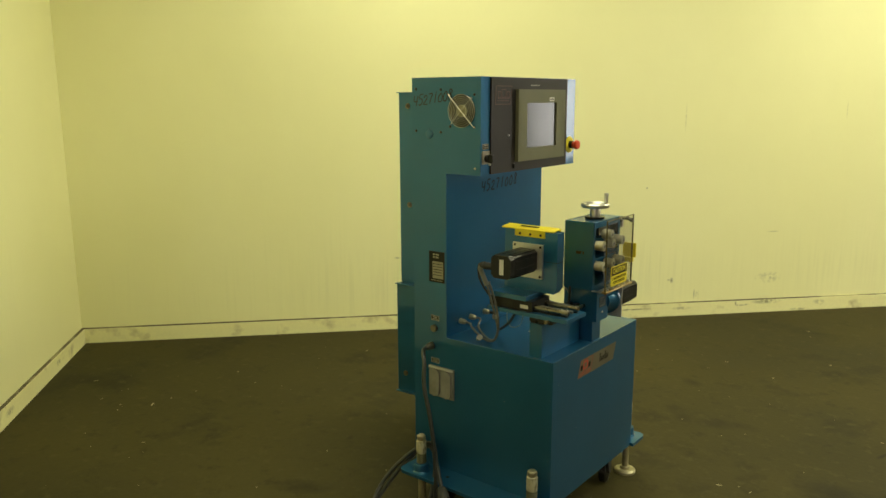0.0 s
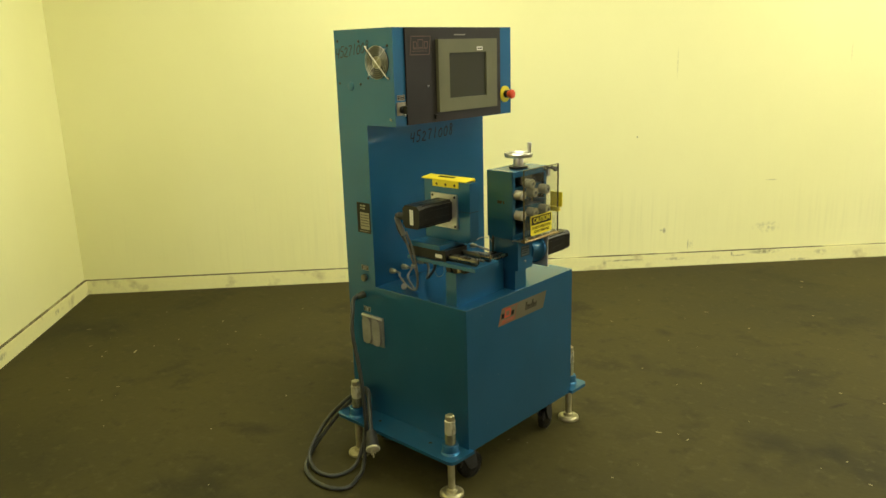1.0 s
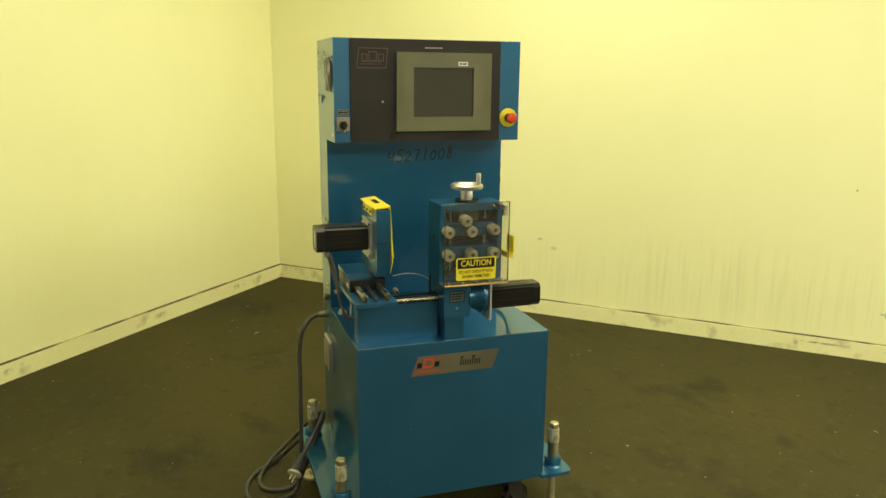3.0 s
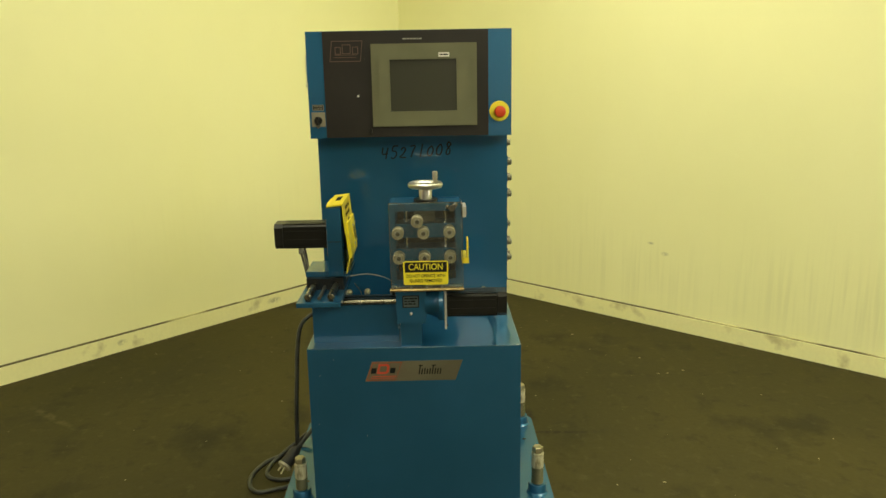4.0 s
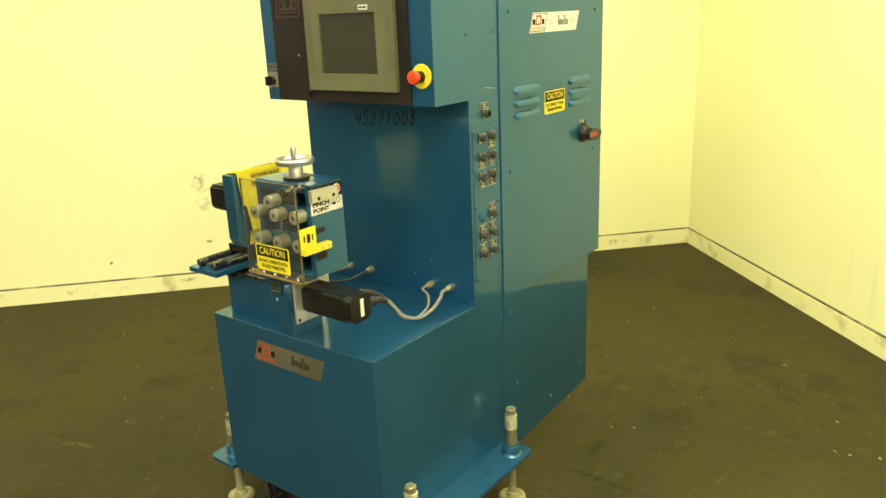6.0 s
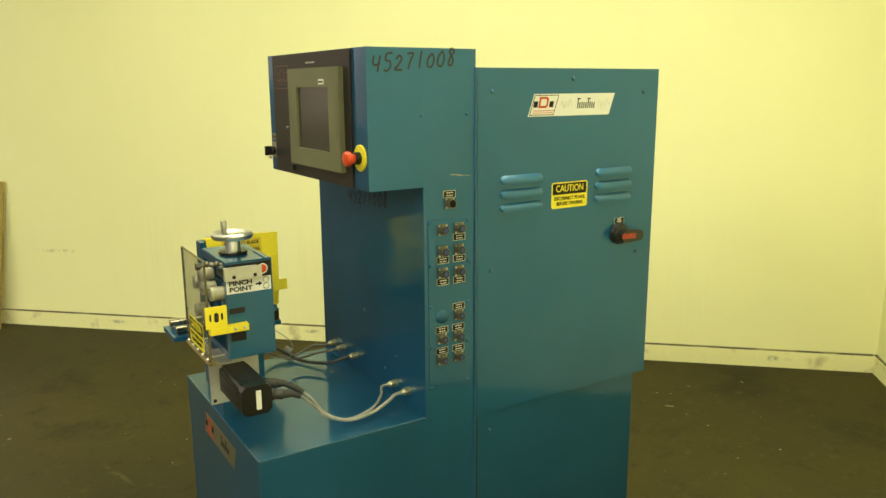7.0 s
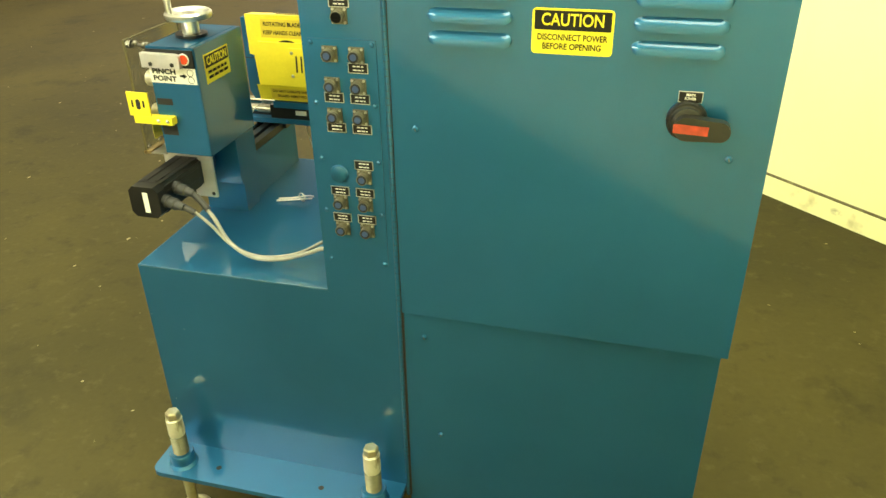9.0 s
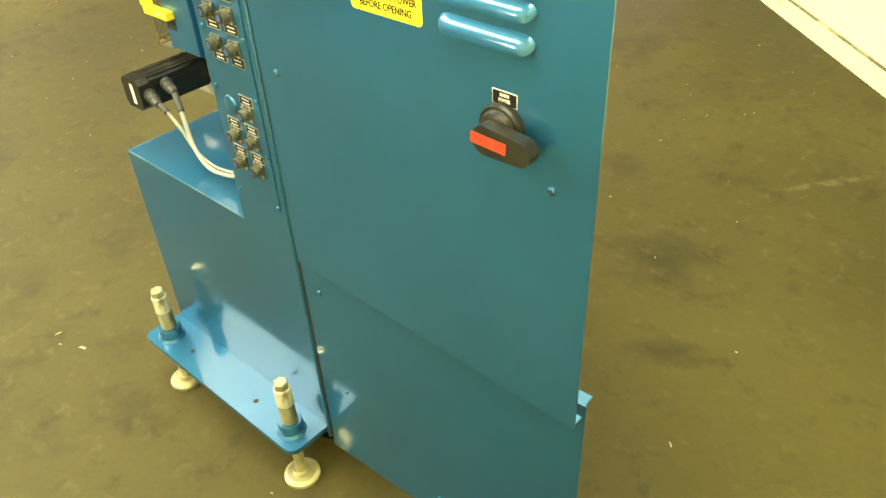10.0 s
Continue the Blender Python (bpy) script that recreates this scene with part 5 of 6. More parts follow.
# ---- feed head with pinch rollers ----
post = part("gear_post", box_of(-1.375, -1.27, 2.468, 2.53, ZT, 0.748), BLUE, machine, "blue foot of the gear unit", 0.003)
gear = part("gear_unit", add_prism(BM(), [(2.458, 0.748), (2.54, 0.748), (2.545, 0.77), (2.545, 0.861), (2.458, 0.861)], "x", -1.378, -1.25), BLUE, machine, "blue cast gear unit", 0.005)
np_ = flat("rating_plate", 0.048, 0.037, 0.0008, LABEL_BLACK, gear, facing((-1.25, 2.5, 0.815), RIGHTWARD, UP), "small black-framed rating plate")
flat("plate_field", 0.042, 0.031, 0.0003, worn("blue_grey_foil", (0.06, 0.085, 0.095), (0.10, 0.125, 0.13), (0.35, 0.45), 12, 200, 0.02, metal=0.3), np_, facing((-1.2492, 2.5, 0.815), RIGHTWARD, UP), "bluish foil field")
bars("print", [0.009, 0.001, -0.007], 0.036, 0.004, INK, np_, facing((-1.2488, 2.5, 0.815), RIGHTWARD, UP), "black print")
piece("screw", screw_mesh, gear, on_front(-1.25, 2.5, 0.778))
part("gear_neck", add_turned(BM(), (-1.28, 2.54, 0.806), (-1.28, 2.592, 0.806), [(0, 0.038), (0.3, 0.04), (0.7, 0.05), (0.78, 0.056), (1, 0.056)], 32), BLUE, machine, "blue round adapter")
mf = part("motor_flange", box_of(-1.345, -1.223, 2.597, 2.603, 0.739, 0.863), ALUMINIUM, machine, "bare metal motor flange", 0.002)
for x, z in ((-1.336, 0.854), (-1.232, 0.854), (-1.336, 0.748), (-1.232, 0.748)):
    piece("screw", dark_screw_mesh, mf, facing((x, 2.603, z), (-1, 0, 0), UP))
feed = servo((-1.281, 0.801), 2.603, 2.777, 0.035, machine, "feed_motor", "black servo motor")
flat("maker_label", 0.012, 0.046, 0.0005, LABEL_WHITE, feed, facing((-1.285, 2.7772, 0.801), (-1, 0, 0), UP), "white motor label")
plug_mesh = to_mesh("cable_plug", add_turned(BM(), (0, 0, 0), (-0.055, 0.012, -0.006), [(0, 0.014), (0.25, 0.0145), (0.3, 0.012), (0.6, 0.013), (0.65, 0.0105), (1, 0.008)], 14), RUBBER)
for y, z in ((2.755, 0.80), (2.712, 0.812)):
    piece("cable_plug", plug_mesh, feed, (-1.313, y, z), "black round cable plug")

hx0, hx1, hy0, hy1, hz0, hz1 = -1.377, -1.264, 2.447, 2.648, 0.861, 1.098
hb = BM()
add_box(hb, hx0, hx0 + 0.014, hy0, hy1, hz0, hz1)
for q in ((hy0, hy0 + 0.015, hz0, hz1), (hy1 - 0.015, hy1, hz0, hz1), (hy0 + 0.015, hy1 - 0.015, hz1 - 0.022, hz1), (hy0 + 0.015, hy1 - 0.015, hz0, hz0 + 0.016)):
    add_box(hb, hx0 + 0.014, hx1, *q)
bmesh.ops.remove_doubles(hb, verts=hb.verts, dist=1e-5)
housing = part("roller_housing", hb, BLUE, machine, "blue open-fronted roller housing", 0.0015)
# black sheet put over the blue back plate to darken the recess
part("recess_sheet", box_of(hx0 + 0.014, hx0 + 0.018, hy0 + 0.016, hy1 - 0.016, hz0 + 0.017, hz1 - 0.023), DARK, housing, "black sheet darkening the recess")
for z0_, z1_ in ((0.998, 1.038), (0.926, 0.966)):
    part("crossbar", box_of(-1.348, -1.274, hy0 + 0.017, hy1 - 0.017, z0_, z1_), BLUE, housing, "blue crossbar", 0.002)
part("top_block", box_of(-1.345, -1.28, 2.515, 2.575, 1.043, 1.074), DULL_STEEL, housing, "metal adjusting block", 0.003)
for y in (2.492, 2.605):
    part("guide_post", add_cyl(BM(), (-1.30, y, 0.866), (-1.30, y, 1.075), 0.006, 12), CHROME, housing, "polished guide post")
part("adjusting_screw", add_cyl(BM(), (-1.31, 2.543, 1.03), (-1.31, 2.543, 1.08), 0.008, 12), STEEL, housing)
roller_bm = BM()
add_turned(roller_bm, (0, 0, 0), (0.034, 0, 0), [(0, 0.0155), (0.05, 0.0168), (0.95, 0.0168), (1, 0.0155)], 28)
roller_mesh = to_mesh("pinch_roller", roller_bm, worn("dull_pale_roller", (0.34, 0.32, 0.23), (0.48, 0.45, 0.34), (0.35, 0.5), 60, 260, 0.08, metal=0.45))
bore_mesh = to_mesh("bore", add_turned(BM(), (0.034, 0, 0), (0.0348, 0, 0), [(0, 0.0062), (1, 0.0062)], 16), DULL_STEEL)
cap_mesh = to_mesh("axle_cap", add_ring(BM(), (0.034, 0, 0), (1, 0, 0), 0.0072, 0.0012, 20, 6), STEEL)
for k, (y, z) in enumerate(((2.469, 1.017), (2.541, 1.017), (2.614, 1.019), (2.470, 0.946), (2.543, 0.946), (2.616, 0.946), (2.524, 1.05))):
    m = Matrix.Translation((-1.268, y, z))
    ro = piece("pinch_roller", roller_mesh, housing, m, "bare metal pinch roller")
    piece("axle_cap", cap_mesh, ro, m)
    piece("bore", bore_mesh, ro, m)

# clear guard on a piano hinge
gx = -1.2165
clear_guard = part("clear_guard", box_of(gx - 0.0025, gx + 0.0025, 2.4484, 2.6496, 0.864, 1.1066), CLEAR, machine, "clear plastic guard")
strip = part("guard_hinge", box_of(gx - 0.012, gx + 0.004, 2.446, 2.652, 0.857, 0.864), HINGE_BRASS, machine, "brown piano hinge", 0.001)
part("hinge_strip", box_of(hx1 - 0.002, gx - 0.012, 2.446, 2.652, 0.858, 0.8605), STEEL, strip, "thin metal leaf")
part("hinge_pin", add_cyl(BM(), (gx + 0.002, 2.446, 0.8595), (gx + 0.002, 2.652, 0.8595), 0.0045, 10), HINGE_BRASS, strip)
rivet_mesh = to_mesh("rivet", add_turned(BM(), (0, 0, 0), (0, 0, 0.003), [(0, 0.004), (1, 0.0025)], 10), STEEL)
for k in range(5):
    piece("rivet", rivet_mesh, strip, facing((gx + 0.0025, 2.462 + 0.043 * k, 0.868), RIGHTWARD, UP))
EDGE = principled("plastic_edge", (0.10, 0.088, 0.04), 0.25)
for q in ((2.447, 2.4482, 0.864, 1.108), (2.6498, 2.651, 0.864, 1.108), (2.4482, 2.6498, 1.1068, 1.108)):
    part("guard_edge", box_of(gx - 0.0026, gx + 0.0026, *q), EDGE, clear_guard, "olive edge of the plastic")
caution(clear_guard, on_front(gx + 0.0026, 2.546, 0.909), 0.126, 0.069, ["DO NOT OPERATE WITH", "GUARD REMOVED"])

# handwheel
wz = 1.135
wheel = part("handwheel", add_turned(BM(), (-1.315, 2.549, wz), (-1.315, 2.549, wz + 0.016), [(0, 0.018), (0.1, 0.036), (0.0, 0.040), (0.05, 0.047), (0.4, 0.05), (0.75, 0.05), (1.0, 0.046), (0.9, 0.04), (0.6, 0.034), (0.6, 0.016)], 40), SATIN, machine, "satin metal handwheel")
part("hub", add_turned(BM(), (-1.315, 2.549, hz1 + 0.006), (-1.315, 2.549, wz + 0.012), [(0, 0.0185), (0.8, 0.0185), (1, 0.015)], 24), SATIN, wheel)
part("washer", add_cyl(BM(), (-1.315, 2.549, hz1), (-1.315, 2.549, hz1 + 0.006), 0.034, 28), BLACK, wheel, "black washer")
part("crank_knob", add_turned(BM(), (-1.288, 2.577, wz + 0.012), (-1.288, 2.577, wz + 0.05), [(0, 0.005), (0.1, 0.0065), (0.9, 0.0075), (1, 0.0065)], 16), SATIN, wheel)

# right face of the housing: latch, label, yellow bracket
latch_bar = part("latch_bar", add_prism(BM(), [(-1.258, 1.057), (-1.347, 1.057), (-1.347, 1.083), (-1.335, 1.086), (-1.258, 1.087)], "y", hy1 + 0.003, hy1 + 0.015), ALUMINIUM, machine, "bare metal latch bar", 0.003)
part("latch_back", box_of(-1.373, -1.265, hy1, hy1 + 0.003, 1.056, 1.093), LABEL_BLACK, latch_bar)
part("red_dot", add_cyl(BM(), (-1.352, hy1 + 0.003, 1.0745), (-1.352, hy1 + 0.006, 1.0745), 0.0095, 18), RED, latch_bar, "red marker")
part("marker_ring", add_ring(BM(), (-1.352, hy1 + 0.004, 1.0745), (0, 1, 0), 0.0115, 0.0015, 20, 6), LABEL_WHITE, latch_bar, "white ring")
for x in (-1.28, -1.33):
    piece("screw", dark_screw_mesh, latch_bar, facing((x, hy1 + 0.015, 1.065), (-1, 0, 0), UP))
at = facing((-1.3185, hy1, 1.0385), (-1, 0, 0), UP)
pinch = flat("pinch_label", 0.108, 0.034, 0.0006, LABEL_WHITE, machine, at, "white pinch point label")
words("heading", "PINCH", 0.015, INK, pinch, at @ pose(-0.020, 0.0075, 0.001), "black word PINCH", 0.055, 0.0005)
words("heading", "POINT", 0.015, INK, pinch, at @ pose(-0.020, -0.0075, 0.001), "black word POINT", 0.055, 0.0005)
arrow = add_prism(BM(), [(0.016, -0.0022), (0.024, -0.0022), (0.024, -0.006), (0.033, 0.0), (0.024, 0.006), (0.024, 0.0022), (0.016, 0.0022)], "z", 0.0006, 0.001)
part("arrow", arrow, INK, pinch, at=at)
for dy in (-0.0075, 0.0075):
    part("roller_sign", add_ring(BM(), (0.0415, dy, 0.0008), (0, 0, 1), 0.007, 0.0006, 20, 4), INK, pinch, at=at)
part("window", box_of(-1.305, -1.268, hy1 - 0.0005, hy1 + 0.0006, 0.973, 0.987), DARK, housing, "dark slot")
part("window", box_of(-1.305, -1.268, hy1 - 0.0005, hy1 + 0.0006, 0.905, 0.932), DARK, housing, "dark slot")
part("window", box_of(-1.33, -1.30, hy0 - 0.0006, hy0 + 0.0005, 0.985, 0.995), DARK, housing, "dark slot")
bracket = part("yellow_bracket", box_of(-1.257, -1.207, 2.662, 2.666, 0.95, 1.002), YELLOW_PAINT, machine, "bright yellow bracket", 0.001)
part("bracket_arm", box_of(-1.307, -1.216, 2.648, 2.667, 0.934, 0.95), YELLOW_PAINT, bracket, bevel=0.001)
part("slot", add_prism(BM(), [(-1.232 + 0.0055 * math.cos(a), 0.976 + (0.006 if math.sin(a) > 0 else -0.006) + 0.0055 * math.sin(a)) for a in [2 * math.pi * k / 16 for k in range(16)]], "y", 2.6661, 2.6665), DARK, bracket)
for x in (-1.218, -1.245):
    part("slot", box_of(x - 0.0022, x + 0.0022, 2.6661, 2.6665, 0.969, 0.985), DARK, bracket)
for x in (-1.275, -1.297):
    piece("screw", screw_mesh, bracket, facing((x, 2.667, 0.942), (-1, 0, 0), UP))
back_label = flat("caution_label", 0.1, 0.062, 0.0006, LABEL_YELLOW, housing, facing((hx0, 2.568, 1.045), (0, -1, 0), UP), "yellow and black caution label")
at = facing((hx0 - 0.0006, 2.568, 1.045), (0, -1, 0), UP)
part("heading_field", box_of(-0.047, 0.047, 0.002, 0.028, 0, 0.0004), LABEL_BLACK, back_label, at=at)
words("heading", "CAUTION", 0.024, LABEL_YELLOW, back_label, at @ pose(0, 0.0145, 0.0007), "yellow word CAUTION", 0.082, 0.0006)
bars("print", [-0.008, -0.019], 0.08, 0.006, INK, back_label, at, "black print")
hook = part("guard_stop", add_hose(BM(), ((gx + 0.004, 2.622, 1.092), (-1.235, 2.628, 1.0935), (-1.262, 2.634, 1.092)), 0.004, 8), DULL_STEEL, machine, "dull metal guard catch")
for p, r in (((-1.228, 2.628, 1.0955), 0.007), ((-1.25, 2.632, 1.094), 0.007), ((-1.243, 2.61, 1.09), 0.006)):
    part("catch_ball", add_turned(BM(), (p[0], p[1], p[2] - r), (p[0], p[1], p[2] + r), [(0, 0.3 * r), (0.12, 0.65 * r), (0.3, 0.92 * r), (0.5, r), (0.7, 0.92 * r), (0.88, 0.65 * r), (1, 0.3 * r)], 14), DULL_STEEL, hook, "dull steel ball")
part("catch_nut", add_cyl(BM(), (gx + 0.002, 2.622, 1.092), (gx + 0.012, 2.622, 1.092), 0.009, 6), DULL_STEEL, hook)
part("wire_hook", add_hose(BM(), ((-1.35, 2.453, 0.875), (-1.35, 2.445, 0.85), (-1.352, 2.446, 0.79)), 0.004, 6), BLACK, machine, "black lever")

# ---- glands and cables on the column ----
gland_mesh = to_mesh("cable_gland", add_turned(BM(), (0, 0, 0), (0.026, 0, 0), [(0, 0.0105), (0.35, 0.0105), (0.37, 0.009), (0.7, 0.0095), (0.75, 0.008), (1, 0.006)], 12), ZINC)


def column_cable(y, z, rest, r, material, label):
    g = piece("cable_gland", gland_mesh, machine, (XC, y, z), "pale cable gland")
    part("cable", add_hose(BM(), [(XC + 0.02, y, z), (XC + 0.045, y, z - 0.002)] + rest, r, 10), material, g, label)


column_cable(2.665, 0.714, [(-1.635, 2.70, 0.705), (-1.59, 2.735, 0.692), (-1.52, 2.752, 0.687), (-1.46, 2.757, 0.708), (-1.42, 2.759, 0.752), (-1.385, 2.763, 0.785), (-1.362, 2.765, 0.795)], 0.0036, CABLE_GREY, "thin grey motor cable")
column_cable(2.738, 0.717, [(-1.63, 2.75, 0.708), (-1.575, 2.762, 0.694), (-1.51, 2.766, 0.692), (-1.455, 2.758, 0.717), (-1.42, 2.746, 0.764), (-1.385, 2.732, 0.795), (-1.362, 2.722, 0.806)], 0.0047, CABLE_GREY, "thick grey motor cable")
for pts in (((-1.366, 2.7235, 0.8045), (-1.385, 2.732, 0.795), (-1.405, 2.740, 0.780)), ((-1.366, 2.765, 0.7935), (-1.376, 2.764, 0.789), (-1.388, 2.763, 0.782))):
    part("cable_sleeve", add_hose(BM(), pts, 0.0072, 10), RUBBER, feed, "black cable sleeve")
column_cable(2.273, 0.716, [(-1.63, 2.25, 0.71), (-1.57, 2.235, 0.684), (-1.51, 2.21, 0.695), (-1.475, 2.185, 0.75), (-1.485, 2.168, 0.83), (-1.497, 2.15, 0.908)], 0.0038, DARK_CABLE, "dark grey motor cable")
column_cable(2.335, 0.718, [(-1.63, 2.29, 0.70), (-1.56, 2.25, 0.681), (-1.50, 2.205, 0.705), (-1.47, 2.18, 0.77), (-1.48, 2.172, 0.85), (-1.495, 2.158, 0.915)], 0.0038, DARK_CABLE, "dark grey motor cable")
column_cable(2.423, 0.719, [(-1.62, 2.39, 0.70), (-1.56, 2.32, 0.70), (-1.49, 2.28, 0.75), (-1.45, 2.26, 0.80), (-1.42, 2.25, 0.81)], 0.0048, CORD, "dark slide cable")
for y, z in ((2.48, 0.873), (2.667, 0.789), (2.6, 0.735)):
    piece("screw", blue_screw_mesh, machine, on_front(XC, y, z))
part("thin_wire", add_hose(BM(), ((-1.42, 2.262, 0.81), (-1.46, 2.30, 0.74), (-1.52, 2.33, 0.715), (-1.535, 2.33, 0.76), (-1.49, 2.315, 0.806)), 0.0014, 6), CABLE_GREY, machine, "thin pale wire")
part("thin_wire", add_hose(BM(), ((-1.335, 2.32, 0.872), (-1.34, 2.37, 0.876), (-1.35, 2.42, 0.862), (-1.36, 2.452, 0.84)), 0.0013, 6), CABLE_GREY, machine, "thin pale wire")
for pts in (((-1.575, 2.215, 0.69), (-1.56, 2.20, 0.70)), ((-1.479, 2.177, 0.79), (-1.480, 2.174, 0.80))):
    part("cable_tie", add_cyl(BM(), pts[0], pts[1], 0.0105, 12), CABLE_GREY, machine, "pale cable tie")

# loose spring clip left on the table
clip = thing("wire_clip", (-1.46, 2.45, ZT), "small bent metal wire clip lying on the machine table", "clip")
for d in (0.0, 0.012):
    part("wire", add_hose(BM(), ((-1.42, 2.455 + d, ZT + 0.004), (-1.455, 2.447 + d, ZT + 0.006), (-1.485, 2.44 + 1.4 * d, ZT + 0.01), (-1.502, 2.425 + d, ZT + 0.004)), 0.0022, 6), STEEL, clip)
part("spring", add_ring(BM(), (-1.482, 2.45, ZT + 0.012), (0.4, 1, 0), 0.010, 0.0018, 20, 6), STEEL, clip)

# ---- power cord, coiled beside the foot plate ----
cord = thing("power_cord", (-1.75, 2.03, 0), "dark grey power cord looped on the floor with its plug", "cord")
part("cable", add_hose(BM(), [(-1.768, Y0 - 0.014, 0.63), (-1.766, Y0 - 0.05, 0.626), (-1.725, 2.095, 0.595), (-1.712, 2.078, 0.52), (-1.685, 2.074, 0.42), (-1.665, 2.07, 0.32), (-1.652, 2.066, 0.18), (-1.66, 2.06, 0.07), (-1.65, 2.035, 0.012), (-1.625, 1.985, 0.0085), (-1.608, 1.925, 0.0085), (-1.65, 1.886, 0.0085), (-1.735, 1.877, 0.0085), (-1.83, 1.913, 0.0085), (-1.905, 2.0, 0.012),
     (-1.90, 2.085, 0.085), (-1.84, 2.148, 0.185), (-1.765, 2.168, 0.245), (-1.71, 2.135, 0.205), (-1.695, 2.09, 0.10), (-1.695, 2.05, 0.022), (-1.69, 1.985, 0.0085), (-1.72, 1.935, 0.0085), (-1.80, 1.93, 0.0085), (-1.885, 1.975, 0.024), (-1.912, 2.07, 0.095), (-1.85, 2.135, 0.192), (-1.755, 2.165, 0.262), (-1.69, 2.12, 0.212), (-1.622, 2.062, 0.158)], 0.0075, 12), CORD, cord, "dark grey cable")
plug_a, plug_b = Vector((-1.632, 2.07, 0.165)), Vector((-1.583, 2.033, 0.126))
plug = part("plug_body", add_turned(BM(), plug_a, plug_b, [(0, 0.011), (0.1, 0.018), (0.3, 0.021), (1, 0.0225)], 18), RUBBER, cord, "black twist-lock plug")
way = (plug_b - plug_a).normalized()
part("plug_collar", add_turned(BM(), plug_b, plug_b + 0.008 * way, [(0, 0.0255), (0.8, 0.0255), (1, 0.023)], 22), worn("pale_plug_rim", (0.34, 0.33, 0.24), (0.46, 0.44, 0.33), (0.4, 0.5), 30, 200, 0.05), plug, "pale plug rim")
for dy, dz in ((0.008, 0.004), (-0.008, 0.004), (0.0, -0.009)):
    root = plug_b + Vector((0, dy, dz))
    part("blade", add_cyl(BM(), root, root + 0.027 * way, 0.003, 8), ZINC, plug, "brass blade")

# ---- board leaning on the partition ----
lean = math.atan2(0.12, 0.98)
bm = BM()
add_box(bm, -0.118, 0.118, -0.0095, 0.0095, 0, 0.945)
m = Matrix.Translation(spot_on(5.275, 0.135, 0.001)) @ pose(0, 0, 0, 0, 0, WALL_ANGLE) @ pose(0, 0, 0, math.degrees(lean), -4, 0)
board = whole("wooden_board", bm, WOOD, "brown worn wooden board leaning on the cream partition", "board", 0.002, at=m)
flat("pale_patch", 0.06, 0.11, 0.0006, LABEL_WHITE, board, m @ facing((0.07, 0.0097, 0.08), (-1, 0, 0), UP), "worn pale patch")

# ---- the hall beyond the partition ----
RUST = worn("rusty_machine_paint", (0.02, 0.013, 0.009), (0.055, 0.036, 0.025), (0.5, 0.7), 2, 20, 0.2)
GREEN_GREY = worn("grey_green_machine_paint", (0.035, 0.042, 0.034), (0.09, 0.105, 0.085), (0.4, 0.6), 2, 20, 0.1)
DARK_STEEL = worn("dark_machine_steel", (0.02, 0.018, 0.018), (0.06, 0.05, 0.05), (0.35, 0.55), 3, 25, 0.1, metal=0.4)
PALE_STEEL = worn("pale_roll_steel", (0.25, 0.25, 0.24), (0.42, 0.42, 0.4), (0.25, 0.4), 3, 25, 0.1, metal=0.7)
ORANGE = worn("orange_ladder_side", (0.22, 0.06, 0.04), (0.30, 0.085, 0.055), (0.5, 0.6), 5, 40, 0.05)
LADDER_YELLOW = worn("yellow_ladder_side", (0.33, 0.21, 0.03), (0.44, 0.29, 0.04), (0.5, 0.6), 5, 40, 0.05)
CREAM_PANEL = worn("cream_panel", (0.20, 0.19, 0.10), (0.30, 0.285, 0.16), (0.5, 0.6), 2, 30, 0.05)
CARDBOARD = worn("brown_carton", (0.30, 0.15, 0.05), (0.40, 0.21, 0.08), (0.7, 0.8), 3, 30, 0.05)


def at_floor(x, y, turn):
    return pose(x, y, 0, 0, 0, turn)


def local_part(name, bm, material, parent, m, label="", bevel=0.0):
    return part(name, bm, material, parent, label, bevel, m)


TURN = 17.0

# roll stand with shafts and hoses
m = at_floor(6.9, -22.2, TURN)
rolls = thing("roll_stand", (6.9, -22.2, 0), "grey machine frame with pale rollers and looped hoses", "machine")
for x in (-1.3, -0.4, 0.5, 1.3):
    local_part("post", box_of(x - 0.05, x + 0.05, -0.4, 0.4, 0, 1.75 if x < 1 else 2.0), GREEN_GREY, rolls, m, bevel=0.01)
for z in (0.25, 0.95, 1.35, 1.7):
    local_part("beam", box_of(-1.3, 1.3, -0.42, -0.34, z - 0.05, z + 0.05), GREEN_GREY, rolls, m, bevel=0.01)
for k, z in enumerate((0.7, 1.15, 1.55)):
    local_part("roller", add_cyl(BM(), (-1.2, 0.5, z), (0.9, 0.5, z), 0.055, 16), GREEN_GREY, rolls, m, "pale steel roller")
random.seed(3)
PURPLE = worn("dark_hose", (0.03, 0.022, 0.035), (0.06, 0.045, 0.06), (0.4, 0.5), 4, 30, 0.05)
BLUE_GREY = worn("blue_grey_machine_paint", (0.06, 0.075, 0.095), (0.11, 0.13, 0.155), (0.4, 0.6), 2, 20, 0.1)
